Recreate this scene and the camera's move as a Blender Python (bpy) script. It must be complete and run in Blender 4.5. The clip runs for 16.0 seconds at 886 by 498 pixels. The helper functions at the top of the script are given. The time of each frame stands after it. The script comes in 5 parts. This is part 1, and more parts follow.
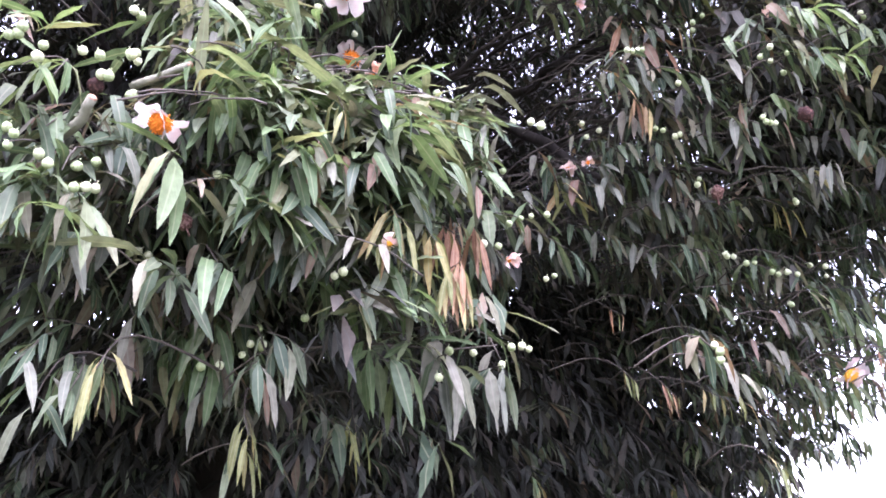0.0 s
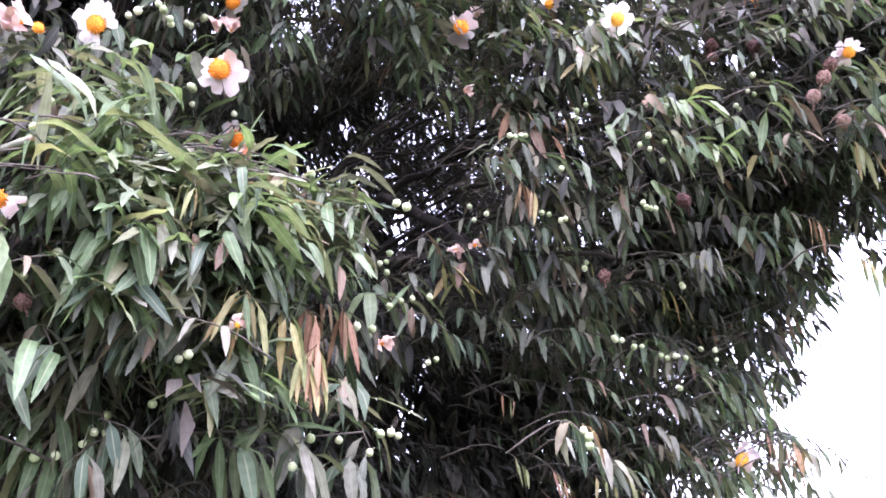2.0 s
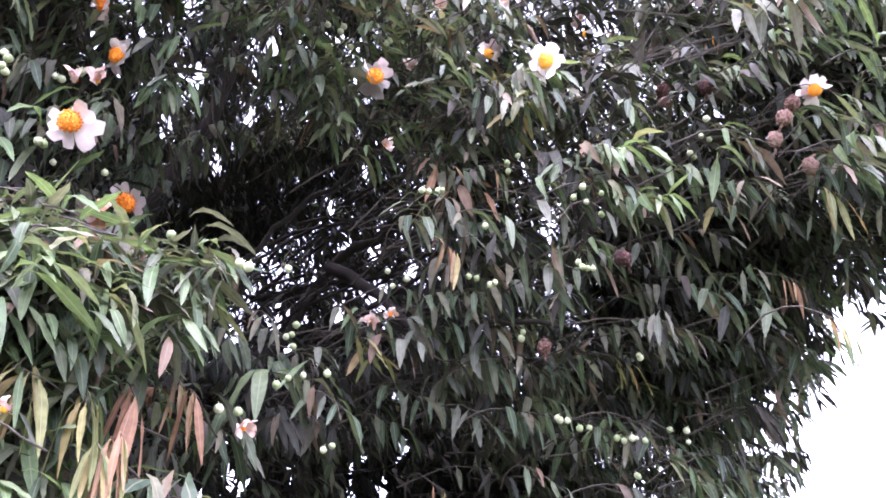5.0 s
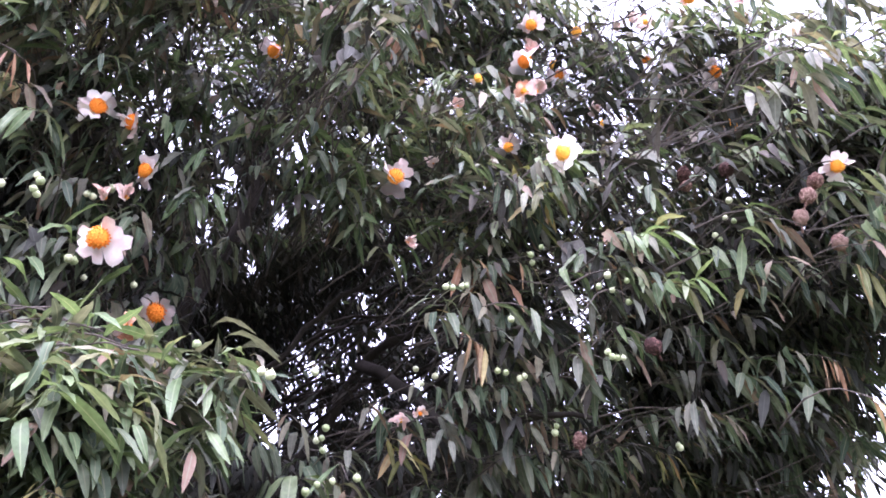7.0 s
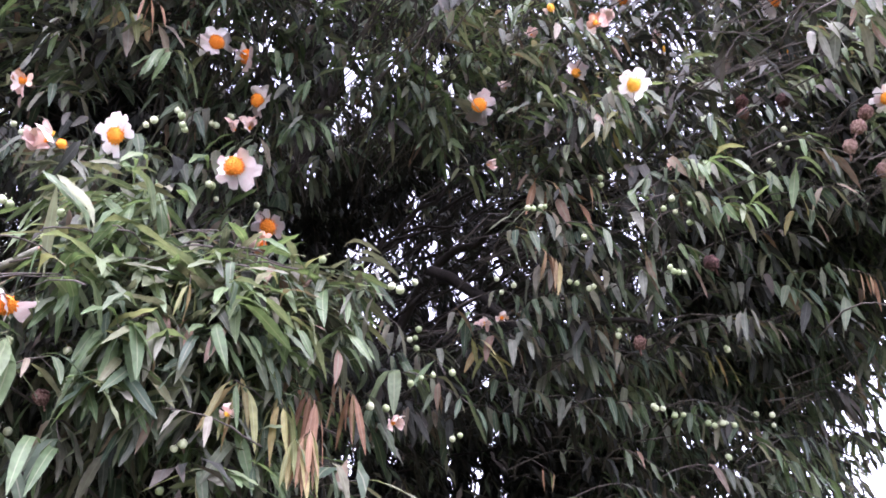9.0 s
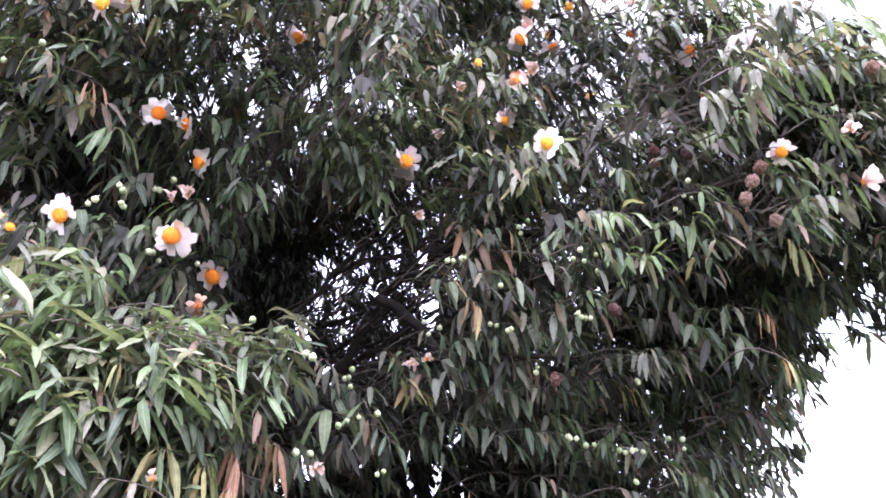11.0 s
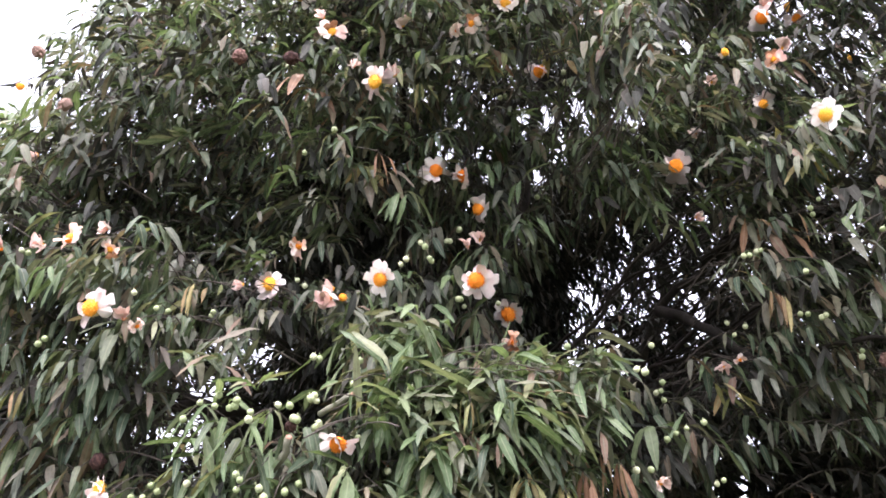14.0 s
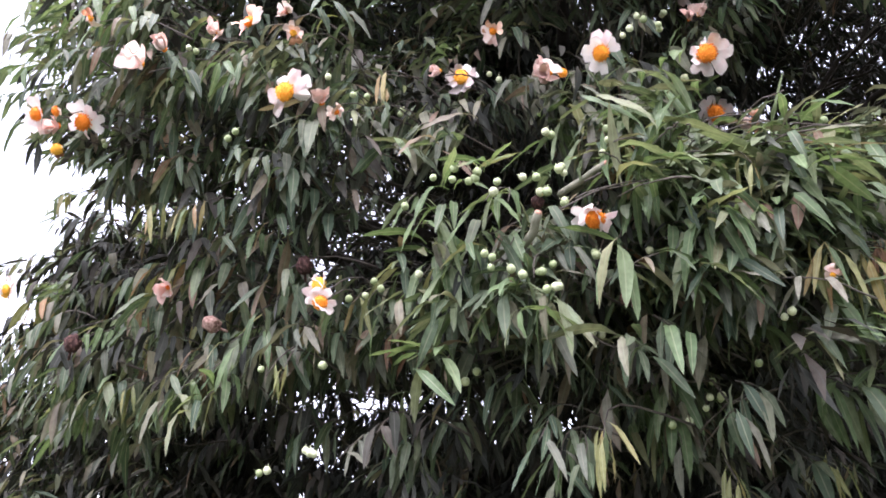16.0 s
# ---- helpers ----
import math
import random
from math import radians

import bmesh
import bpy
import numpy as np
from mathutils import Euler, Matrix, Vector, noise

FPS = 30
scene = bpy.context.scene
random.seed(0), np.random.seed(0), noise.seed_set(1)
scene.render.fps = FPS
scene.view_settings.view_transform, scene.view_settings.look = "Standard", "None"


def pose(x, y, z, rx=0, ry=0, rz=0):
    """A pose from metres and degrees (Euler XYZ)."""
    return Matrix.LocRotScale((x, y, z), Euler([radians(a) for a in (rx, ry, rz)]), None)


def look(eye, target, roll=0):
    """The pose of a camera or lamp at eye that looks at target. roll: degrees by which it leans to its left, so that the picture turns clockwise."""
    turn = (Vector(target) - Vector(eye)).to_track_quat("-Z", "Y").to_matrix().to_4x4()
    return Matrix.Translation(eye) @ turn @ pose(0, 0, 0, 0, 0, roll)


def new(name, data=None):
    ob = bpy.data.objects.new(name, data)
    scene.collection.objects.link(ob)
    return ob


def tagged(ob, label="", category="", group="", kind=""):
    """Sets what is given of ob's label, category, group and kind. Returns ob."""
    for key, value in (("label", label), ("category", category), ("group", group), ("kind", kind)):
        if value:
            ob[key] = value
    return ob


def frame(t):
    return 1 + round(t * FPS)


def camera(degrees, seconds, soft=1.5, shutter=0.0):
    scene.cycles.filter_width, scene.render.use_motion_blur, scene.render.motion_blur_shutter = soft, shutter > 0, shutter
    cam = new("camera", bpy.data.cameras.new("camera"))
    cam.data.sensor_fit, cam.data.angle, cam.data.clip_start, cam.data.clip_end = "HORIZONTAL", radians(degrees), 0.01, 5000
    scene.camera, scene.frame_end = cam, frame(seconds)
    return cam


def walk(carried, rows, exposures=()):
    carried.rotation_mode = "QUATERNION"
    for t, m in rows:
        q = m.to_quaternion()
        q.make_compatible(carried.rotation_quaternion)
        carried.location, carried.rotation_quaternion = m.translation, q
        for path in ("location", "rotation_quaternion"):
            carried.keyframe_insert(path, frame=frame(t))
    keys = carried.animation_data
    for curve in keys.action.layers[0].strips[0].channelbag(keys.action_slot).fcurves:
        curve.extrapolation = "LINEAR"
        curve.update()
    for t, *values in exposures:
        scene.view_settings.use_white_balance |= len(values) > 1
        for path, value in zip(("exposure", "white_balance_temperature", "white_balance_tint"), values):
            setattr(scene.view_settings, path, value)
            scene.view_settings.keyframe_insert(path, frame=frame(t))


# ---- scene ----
cam = camera(56.8, 16.0, 1.75)
METRES, EYE, TILT, LEAN, TURN = 2.1, 1.6, 18.0, 0.0, 0.0
ROWS = [
    (0.0, 0.0, 0.0, 0.0, 0.0, 0.0, -0.0),
    (0.5, 0.0231, 0.0048, 0.0006, -1.44, 1.28, 0.58),
    (1.0, 0.0449, 0.0094, -0.0035, -3.27, 2.94, 0.55),
    (1.5, 0.0587, 0.0096, -0.0033, -4.56, 4.69, 0.08),
    (2.0, 0.0637, 0.0108, -0.0013, -4.2, 5.87, -0.15),
    (2.5, 0.074, 0.0214, -0.0128, -2.22, 6.19, 0.05),
    (3.0, 0.0972, 0.058, -0.0238, -2.64, 6.01, 0.18),
    (3.5, 0.133, 0.0852, -0.0196, -3.48, 6.82, 0.63),
    (4.0, 0.1736, 0.099, -0.011, -2.5, 8.21, 0.5),
    (6.5, 0.2261, 0.1141, 0.0051, 1.51, 16.4, 1.95),
    (7.0, 0.2287, 0.1087, 0.008, 2.52, 17.52, 2.46),
    (7.5, 0.2293, 0.1017, 0.0061, 2.26, 17.43, 2.76),
    (8.0, 0.2181, 0.0756, 0.0037, 3.72, 16.2, 3.34),
    (8.5, 0.1765, 0.0377, 0.0082, 5.57, 13.86, 3.48),
    (9.0, 0.1632, -0.005, 0.0134, 3.78, 10.14, 1.6),
    (11.5, 0.2716, -0.112, 0.1027, 3.87, 8.44, 2.59),
    (12.0, 0.2678, -0.1227, 0.1156, 4.51, 12.33, 3.41),
    (12.5, 0.2634, -0.1295, 0.1266, 5.34, 16.75, 4.63),
    (13.0, 0.2536, -0.1305, 0.1286, 7.81, 17.7, 5.52),
    (13.5, 0.2267, -0.127, 0.1042, 13.35, 14.68, 6.62),
    (14.0, 0.1702, -0.1346, 0.0871, 20.19, 12.28, 10.25),
    (14.5, 0.1024, -0.1318, 0.0788, 24.94, 11.77, 12.91),
    (15.0, 0.0464, -0.1289, 0.0647, 25.9, 11.15, 12.99),
    (15.5, 0.0071, -0.1155, 0.0334, 25.57, 8.87, 11.73),
    (16.0, -0.0607, -0.0818, 0.0093, 24.24, 7.22, 12.24),
]
EXPOSURES = [(0.0, 3.24, 5600.0, 38.0), (4.0, 3.24, 5600.0, 37.0), (7.0, 3.12, 5620.0, 38.0), (9.0, 2.78, 5680.0, 36.0), (11.5, 3.03, 5740.0, 32.0), (12.0, 2.84, 5900.0, 28.0), (12.5, 2.04, 6350.0, 24.0), (13.0, 1.46, 6800.0, 18.0), (13.5, 1.42, 6850.0, 15.0), (14.0, 2.52, 6200.0, 24.0), (15.0, 2.40, 5860.0, 27.0), (16.0, 2.30, 5980.0, 25.0)]
walk(cam, [(t, pose(0, 0, EYE, TILT, LEAN, TURN) @ pose(METRES * x, METRES * y, METRES * z, 90 + pitch, roll, yaw)) for t, x, y, z, yaw, pitch, roll in ROWS], EXPOSURES)

# ---- light: a bright white overcast sky, with a weak wide sun behind the clouds ----
SUN_UP, SUN_AROUND = 73.0, 190.0
world = bpy.data.worlds.new("overcast_sky")
scene.world = world
world.use_nodes = True
wn, wl = world.node_tree.nodes, world.node_tree.links
wn.clear()
sky = wn.new("ShaderNodeTexSky")
sky.sky_type = "NISHITA"
sky.sun_disc = False
sky.sun_elevation, sky.sun_rotation = radians(SUN_UP), radians(SUN_AROUND)
sky.air_density, sky.dust_density, sky.ozone_density = 1.0, 1.0, 1.0
cloud = wn.new("ShaderNodeHueSaturation")
cloud.inputs["Saturation"].default_value = 0.22
back = wn.new("ShaderNodeBackground")
back.inputs["Strength"].default_value = 0.145
wout = wn.new("ShaderNodeOutputWorld")
wl.new(sky.outputs[0], cloud.inputs["Color"])
wl.new(cloud.outputs[0], back.inputs["Color"])
wl.new(back.outputs[0], wout.inputs["Surface"])
sun_data = bpy.data.lights.new("sun", "SUN")
sun_data.energy, sun_data.angle, sun_data.color = 3.0, radians(60), (1.0, 0.97, 0.92)
sun = new("sun", sun_data)
sun.matrix_world = look((0.6, -3.0, 10.0), (0, 0, 0))

# ---- materials ----
def material(name):
    m = bpy.data.materials.new(name)
    m.use_nodes = True
    n, l = m.node_tree.nodes, m.node_tree.links
    n.clear()
    out = n.new("ShaderNodeOutputMaterial")
    return m, n, l, out


def ramp_node(n, stops):
    r = n.new("ShaderNodeValToRGB")
    el = r.color_ramp.elements
    while len(el) < len(stops):
        el.new(0.5)
    for e, (p, c) in zip(el, stops):
        e.position, e.color = p, (*c, 1)
    return r


def maths(n, l, op, a, b=None):
    m = n.new("ShaderNodeMath")
    m.operation = op
    for i, v in enumerate((a, b)):
        if v is None:
            continue
        if isinstance(v, (int, float)):
            m.inputs[i].default_value = v
        else:
            l.new(v, m.inputs[i])
    return m.outputs[0]


def mix_colour(n, l, fac, a, b, mode="MIX"):
    m = n.new("ShaderNodeMix")
    m.data_type, m.blend_type = "RGBA", mode
    for sock, v in ((m.inputs[0], fac), (m.inputs[6], a), (m.inputs[7], b)):
        if isinstance(v, (int, float)):
            sock.default_value = v
        elif isinstance(v, tuple):
            sock.default_value = (*v, 1)
        else:
            l.new(v, sock)
    return m.outputs[2]


def leaf_material(name, stops, rib, rough=0.48, glow=0.34, gloss=0.20):
    """A waxy leaf: hue by leaf, pale midrib, faint side veins, blotches."""
    m, n, l, out = material(name)
    info, geo, uv = n.new("ShaderNodeObjectInfo"), n.new("ShaderNodeNewGeometry"), n.new("ShaderNodeUVMap")
    rnd = maths(n, l, "FRACT", maths(n, l, "ADD", info.outputs["Random"], geo.outputs["Random Per Island"]))
    base = ramp_node(n, stops)
    l.new(rnd, base.inputs[0])
    sep = n.new("ShaderNodeSeparateXYZ")
    l.new(uv.outputs[0], sep.inputs[0])
    across = maths(n, l, "ABSOLUTE", maths(n, l, "SUBTRACT", sep.outputs[0], 0.5))
    ribbed = maths(n, l, "SMOOTH_MIN", maths(n, l, "MULTIPLY", across, 14.0), 1.0)
    spots = n.new("ShaderNodeTexNoise")
    l.new(geo.outputs["Position"], spots.inputs["Vector"])
    spots.inputs["Scale"].default_value, spots.inputs["Detail"].default_value = 75.0, 4.0
    blot = ramp_node(n, [(0.33, (0.76, 0.74, 0.70)), (0.66, (1.12, 1.12, 1.06))])
    l.new(spots.outputs[0], blot.inputs[0])
    col = mix_colour(n, l, 1.0, base.outputs[0], blot.outputs[0], "MULTIPLY")
    col = mix_colour(n, l, ribbed, rib, col)
    veins = maths(n, l, "SINE", maths(n, l, "MULTIPLY", maths(n, l, "SUBTRACT", sep.outputs[1], maths(n, l, "MULTIPLY", across, 0.35)), 95.0))
    bump = n.new("ShaderNodeBump")
    bump.inputs["Strength"].default_value, bump.inputs["Distance"].default_value = 0.10, 0.0006
    l.new(maths(n, l, "ADD", veins, maths(n, l, "MULTIPLY", ribbed, -1.5)), bump.inputs["Height"])
    bsdf = n.new("ShaderNodeBsdfPrincipled")
    l.new(col, bsdf.inputs["Base Color"])
    l.new(maths(n, l, "ADD", maths(n, l, "MULTIPLY", spots.outputs[0], 0.25), rough - 0.1), bsdf.inputs["Roughness"])
    bsdf.inputs["Specular IOR Level"].default_value = gloss
    l.new(bump.outputs[0], bsdf.inputs["Normal"])
    tr = n.new("ShaderNodeBsdfTranslucent")
    l.new(mix_colour(n, l, 1.0, col, (1.12, 1.15, 0.72), "MULTIPLY"), tr.inputs["Color"])
    mix = n.new("ShaderNodeMixShader")
    mix.inputs[0].default_value = glow
    l.new(bsdf.outputs[0], mix.inputs[1])
    l.new(tr.outputs[0], mix.inputs[2])
    l.new(mix.outputs[0], out.inputs["Surface"])
    return m


LEAF = {
    "green": leaf_material("leaf_green", [(0.0, (0.044, 0.068, 0.046)), (0.35, (0.070, 0.099, 0.060)), (0.7, (0.106, 0.128, 0.085)), (0.9, (0.152, 0.142, 0.102)), (1.0, (0.168, 0.104, 0.078))], (0.170, 0.178, 0.118)),
    # fresher green, raised further so that lit leaves carry light in their colour
    "bright": leaf_material("leaf_bright_lit", [(0.0, (0.086, 0.130, 0.066)), (0.5, (0.122, 0.172, 0.086)), (0.85, (0.160, 0.188, 0.118)), (1.0, (0.205, 0.200, 0.118))], (0.205, 0.232, 0.140), 0.42, 0.37),
    "young": leaf_material("leaf_young", [(0.0, (0.135, 0.155, 0.068)), (0.5, (0.205, 0.208, 0.092)), (0.85, (0.275, 0.222, 0.105)), (1.0, (0.310, 0.185, 0.108))], (0.280, 0.275, 0.160), 0.45, 0.3),
    "rusty": leaf_material("leaf_rusty", [(0.0, (0.15, 0.080, 0.050)), (0.5, (0.22, 0.122, 0.074)), (1.0, (0.19, 0.140, 0.072))], (0.28, 0.18, 0.12), 0.55, 0.15),
    # a darker copy of the green leaf: the crown's inner shade as colour
    "dark": leaf_material("leaf_shade_dark", [(0.0, (0.024, 0.027, 0.023)), (0.6, (0.039, 0.040, 0.035)), (1.0, (0.064, 0.054, 0.046))], (0.060, 0.060, 0.052), 0.6, 0.10, 0.10),
    "dull": leaf_material("leaf_dull", [(0.0, (0.084, 0.096, 0.076)), (0.5, (0.126, 0.134, 0.108)), (0.85, (0.146, 0.140, 0.112)), (1.0, (0.175, 0.116, 0.094))], (0.170, 0.166, 0.134), 0.52, 0.28, 0.14),
}
KINDS = ["green", "bright", "young", "rusty", "dark", "dull"]


def rough_material(name, stops, scale, rough, bump_by=0.4, spec=0.3, per_thing=0.0, stretch=(1, 1, 1), glow=0.0, distance=0.003):
    m, n, l, out = material(name)
    tex, info = n.new("ShaderNodeTexCoord"), n.new("ShaderNodeObjectInfo")
    mp = n.new("ShaderNodeMapping")
    mp.inputs["Scale"].default_value = stretch
    l.new(tex.outputs["Object"], mp.inputs[0])
    a, b = n.new("ShaderNodeTexNoise"), n.new("ShaderNodeTexNoise")
    for t, s in ((a, scale), (b, scale * 6)):
        l.new(mp.outputs[0], t.inputs["Vector"])
        t.inputs["Scale"].default_value, t.inputs["Detail"].default_value = s, 5.0
    v = maths(n, l, "ADD", maths(n, l, "MULTIPLY", a.outputs[0], 0.7), maths(n, l, "MULTIPLY", b.outputs[0], 0.3))
    v = maths(n, l, "ADD", v, maths(n, l, "MULTIPLY", maths(n, l, "SUBTRACT", info.outputs["Random"], 0.5), per_thing))
    r = ramp_node(n, stops)
    l.new(v, r.inputs[0])
    bump = n.new("ShaderNodeBump")
    bump.inputs["Strength"].default_value, bump.inputs["Distance"].default_value = bump_by, distance
    l.new(v, bump.inputs["Height"])
    bsdf = n.new("ShaderNodeBsdfPrincipled")
    l.new(r.outputs[0], bsdf.inputs["Base Color"])
    bsdf.inputs["Roughness"].default_value = rough
    bsdf.inputs["Specular IOR Level"].default_value = spec
    l.new(bump.outputs[0], bsdf.inputs["Normal"])
    if glow:
        tr, mix = n.new("ShaderNodeBsdfTranslucent"), n.new("ShaderNodeMixShader")
        l.new(r.outputs[0], tr.inputs["Color"])
        mix.inputs[0].default_value = glow
        l.new(bsdf.outputs[0], mix.inputs[1])
        l.new(tr.outputs[0], mix.inputs[2])
        l.new(mix.outputs[0], out.inputs["Surface"])
    else:
        l.new(bsdf.outputs[0], out.inputs["Surface"])
    return m


# bark taken down near black, with the crown's inner shade in its colour
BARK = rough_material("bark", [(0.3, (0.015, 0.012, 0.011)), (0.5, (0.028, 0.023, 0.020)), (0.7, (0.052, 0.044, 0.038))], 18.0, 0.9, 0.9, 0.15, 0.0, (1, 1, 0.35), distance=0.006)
TWIG = rough_material("twig_bark", [(0.3, (0.036, 0.029, 0.025)), (0.55, (0.068, 0.056, 0.045)), (0.75, (0.11, 0.094, 0.072))], 60.0, 0.75, 0.5)
PALE_BARK = rough_material("pale_bark", [(0.3, (0.13, 0.125, 0.09)), (0.55, (0.21, 0.205, 0.15)), (0.75, (0.29, 0.27, 0.21))], 40.0, 0.75, 0.5)
CUT_WOOD = rough_material("cut_wood", [(0.3, (0.26, 0.13, 0.09)), (0.7, (0.42, 0.24, 0.17))], 90.0, 0.8, 0.5)
PETAL = rough_material("petal", [(0.3, (0.86, 0.73, 0.71)), (0.5, (0.92, 0.85, 0.82)), (0.7, (0.94, 0.91, 0.88))], 3.0, 0.6, 0.45, 0.25, 0.4, glow=0.5)
PINK_PETAL = rough_material("pink_petal", [(0.25, (0.78, 0.56, 0.50)), (0.5, (0.86, 0.72, 0.66)), (0.75, (0.90, 0.82, 0.76))], 3.0, 0.65, 0.45, 0.2, 0.5, glow=0.28)
WILTED = rough_material("wilted_petal", [(0.25, (0.34, 0.17, 0.09)), (0.5, (0.58, 0.34, 0.22)), (0.75, (0.76, 0.56, 0.44))], 3.5, 0.8, 0.6, 0.15, 0.5, glow=0.2)
STAMEN = rough_material("stamens", [(0.3, (0.84, 0.24, 0.02)), (0.5, (0.92, 0.36, 0.03)), (0.7, (0.95, 0.50, 0.06))], 6.0, 0.7, 0.3, 0.2, 0.7)
BUD = rough_material("bud_skin", [(0.25, (0.24, 0.29, 0.14)), (0.5, (0.36, 0.40, 0.22)), (0.75, (0.48, 0.50, 0.32))], 2.2, 0.55, 0.3, 0.35, 0.6)
CAPSULE = rough_material("capsule_skin", [(0.34, (0.045, 0.024, 0.022)), (0.5, (0.15, 0.080, 0.066)), (0.66, (0.32, 0.21, 0.17))], 2.6, 0.92, 1.0, 0.1, 0.4, distance=0.006)
SOIL = rough_material("grassy_soil", [(0.36, (0.026, 0.036, 0.017)), (0.5, (0.042, 0.052, 0.027)), (0.64, (0.088, 0.074, 0.054))], 1.5, 0.95, 0.8, 0.1)

# ---- helpers of this scene ----
CENTRE, RADII = np.array((-0.7, 2.85, 2.8)), np.array((2.0, 2.0, 2.15))


def mesh_of(name, bm, mats, smooth=True):
    me = bpy.data.meshes.new(name)
    bm.to_mesh(me)
    bm.free()
    for mt in mats:
        me.materials.append(mt)
    if smooth:
        me.polygons.foreach_set("use_smooth", [True] * len(me.polygons))
    return me


def part(name, bm, mat, parent, label=""):
    ob = new(name, bm if isinstance(bm, bpy.types.Mesh) else mesh_of(name, bm, [mat]))
    ob.parent = parent
    return tagged(ob, label)


def tube(bm, points, radii, sides=8):
    """A tapered, closed tube through the points."""
    rings, last = [], Vector((1, 0, 0))
    pts = [Vector(p) for p in points]
    for i, p in enumerate(pts):
        d = (pts[min(i + 1, len(pts) - 1)] - pts[max(i - 1, 0)]).normalized()
        a = (last - d * last.dot(d))
        a = a.normalized() if a.length > 1e-4 else d.orthogonal().normalized()
        b = d.cross(a)
        last = a
        rings.append([bm.verts.new(p + (a * math.cos(k * math.tau / sides) + b * math.sin(k * math.tau / sides)) * radii[i]) for k in range(sides)])
    for r0, r1 in zip(rings, rings[1:]):
        for k in range(sides):
            bm.faces.new((r0[k], r0[(k + 1) % sides], r1[(k + 1) % sides], r1[k]))
    bm.faces.new(rings[0][::-1])
    bm.faces.new(rings[-1])
    return bm


def wander(a, b, steps, sway, seed):
    """A crooked line from a to b."""
    a, b = Vector(a), Vector(b)
    out = []
    for i in range(steps + 1):
        t = i / steps
        off = Vector((noise.noise((seed, t * 2.3, 1.7)), noise.noise((seed, t * 2.3, 5.1)), noise.noise((seed, t * 2.3, 9.4)))) * sway * math.sin(math.pi * t) ** 0.6 if 0 < t < 1 else Vector()
        out.append(a.lerp(b, t) + off)
    return out


# ---- leaves: twelve shapes, each a folded, arched blade on a short stalk ----
def leaf_shape(start, end, twist, wide, fold, side_bend, stations):
    """Vertices, faces and uv of a leaf of length 1: it leaves the twig along +x at the angle start and sags to the angle end."""
    n = 60
    pos, line = np.zeros(3), []
    for i in range(n + 1):
        s = i / n
        ang = math.radians(start + (end - start) * (0.78 * min(1.0, s / 0.38) ** 0.8 + 0.22 * s))
        d = np.array((math.cos(ang) * math.cos(side_bend * s), math.cos(ang) * math.sin(side_bend * s), math.sin(ang)))
        line.append((pos.copy(), d))
        pos = pos + d / n
    v, uv = [], []
    cuts = [0.0, 0.12] + [0.12 + 0.88 * (k / (stations - 2)) ** 0.95 for k in range(1, stations - 1)]
    for s in cuts:
        p, d = line[min(n, int(round(s * n)))]
        side = np.cross(d, (0, 0, 1.0))
        side = side / max(1e-6, np.linalg.norm(side))
        up = np.cross(side, d)
        a = twist * s
        sd, nm = side * math.cos(a) + up * math.sin(a), up * math.cos(a) - side * math.sin(a)
        q = max(0.0, (s - 0.1) / 0.9)
        w = 0.012 if s <= 0.12 else wide * (math.sin(math.pi * q ** 0.80) ** 0.85 if q < 1 else 0.0) + 0.003
        wave = 0.012 * math.sin(s * 17 + twist * 9) * (w > 0.03)
        for k, u in ((-1, 0.0), (0, 0.5), (1, 1.0)):
            v.append(p + sd * (w * k) + nm * (abs(k) * w * fold + k * wave))
            uv.append((u, s))
    f = []
    for i in range(len(cuts) - 1):
        for k in (0, 1):
            f.append((3 * i + k, 3 * i + k + 1, 3 * i + k + 4, 3 * i + k + 3))
    return np.array(v), np.array(f), np.array(uv)


SHAPES = [(35, -72, 0.3, 0.076, 0.35, 0.25), (20, -82, -0.5, 0.088, 0.30, -0.2), (-10, -78, 0.7, 0.080, 0.40, 0.15), (-25, -85, -0.3, 0.098, 0.25, 0.0),
          (5, -55, 0.2, 0.074, 0.45, -0.35), (45, -50, -0.2, 0.080, 0.30, 0.35), (-40, -88, 1.0, 0.082, 0.30, 0.1), (15, -38, 0.5, 0.092, 0.35, -0.15),
          (-15, -62, -0.9, 0.078, 0.40, 0.25), (30, -84, 0.1, 0.104, 0.20, 0.0), (0, -28, -0.4, 0.082, 0.35, 0.3), (-30, -58, 0.6, 0.068, 0.30, -0.4),
          (72, -40, 0.4, 0.074, 0.30, 0.3), (66, -12, -0.5, 0.070, 0.35, -0.35),
          (88, 68, 0.4, 0.070, 0.30, 0.25), (104, 38, 0.6, 0.072, 0.30, -0.25)]
SHAPES = [(a, b, c, 0.93 * w, d * 0.62, e) for a, b, c, w, d, e in SHAPES]
FINE = [leaf_shape(*s, 8) for s in SHAPES]
COARSE = [leaf_shape(*s, 5) for s in SHAPES]
# leaves deep inside the crown keep their two edges alone
EDGES = [i for i in range(12) if i % 3 != 1]
INNER = [(v[EDGES], np.array([(2 * i, 2 * i + 1, 2 * i + 3, 2 * i + 2) for i in range(3)]), uv[EDGES]) for v, f, uv in (leaf_shape(a, b, c, 1.14 * w, d, e, 4) for a, b, c, w, d, e in SHAPES)]



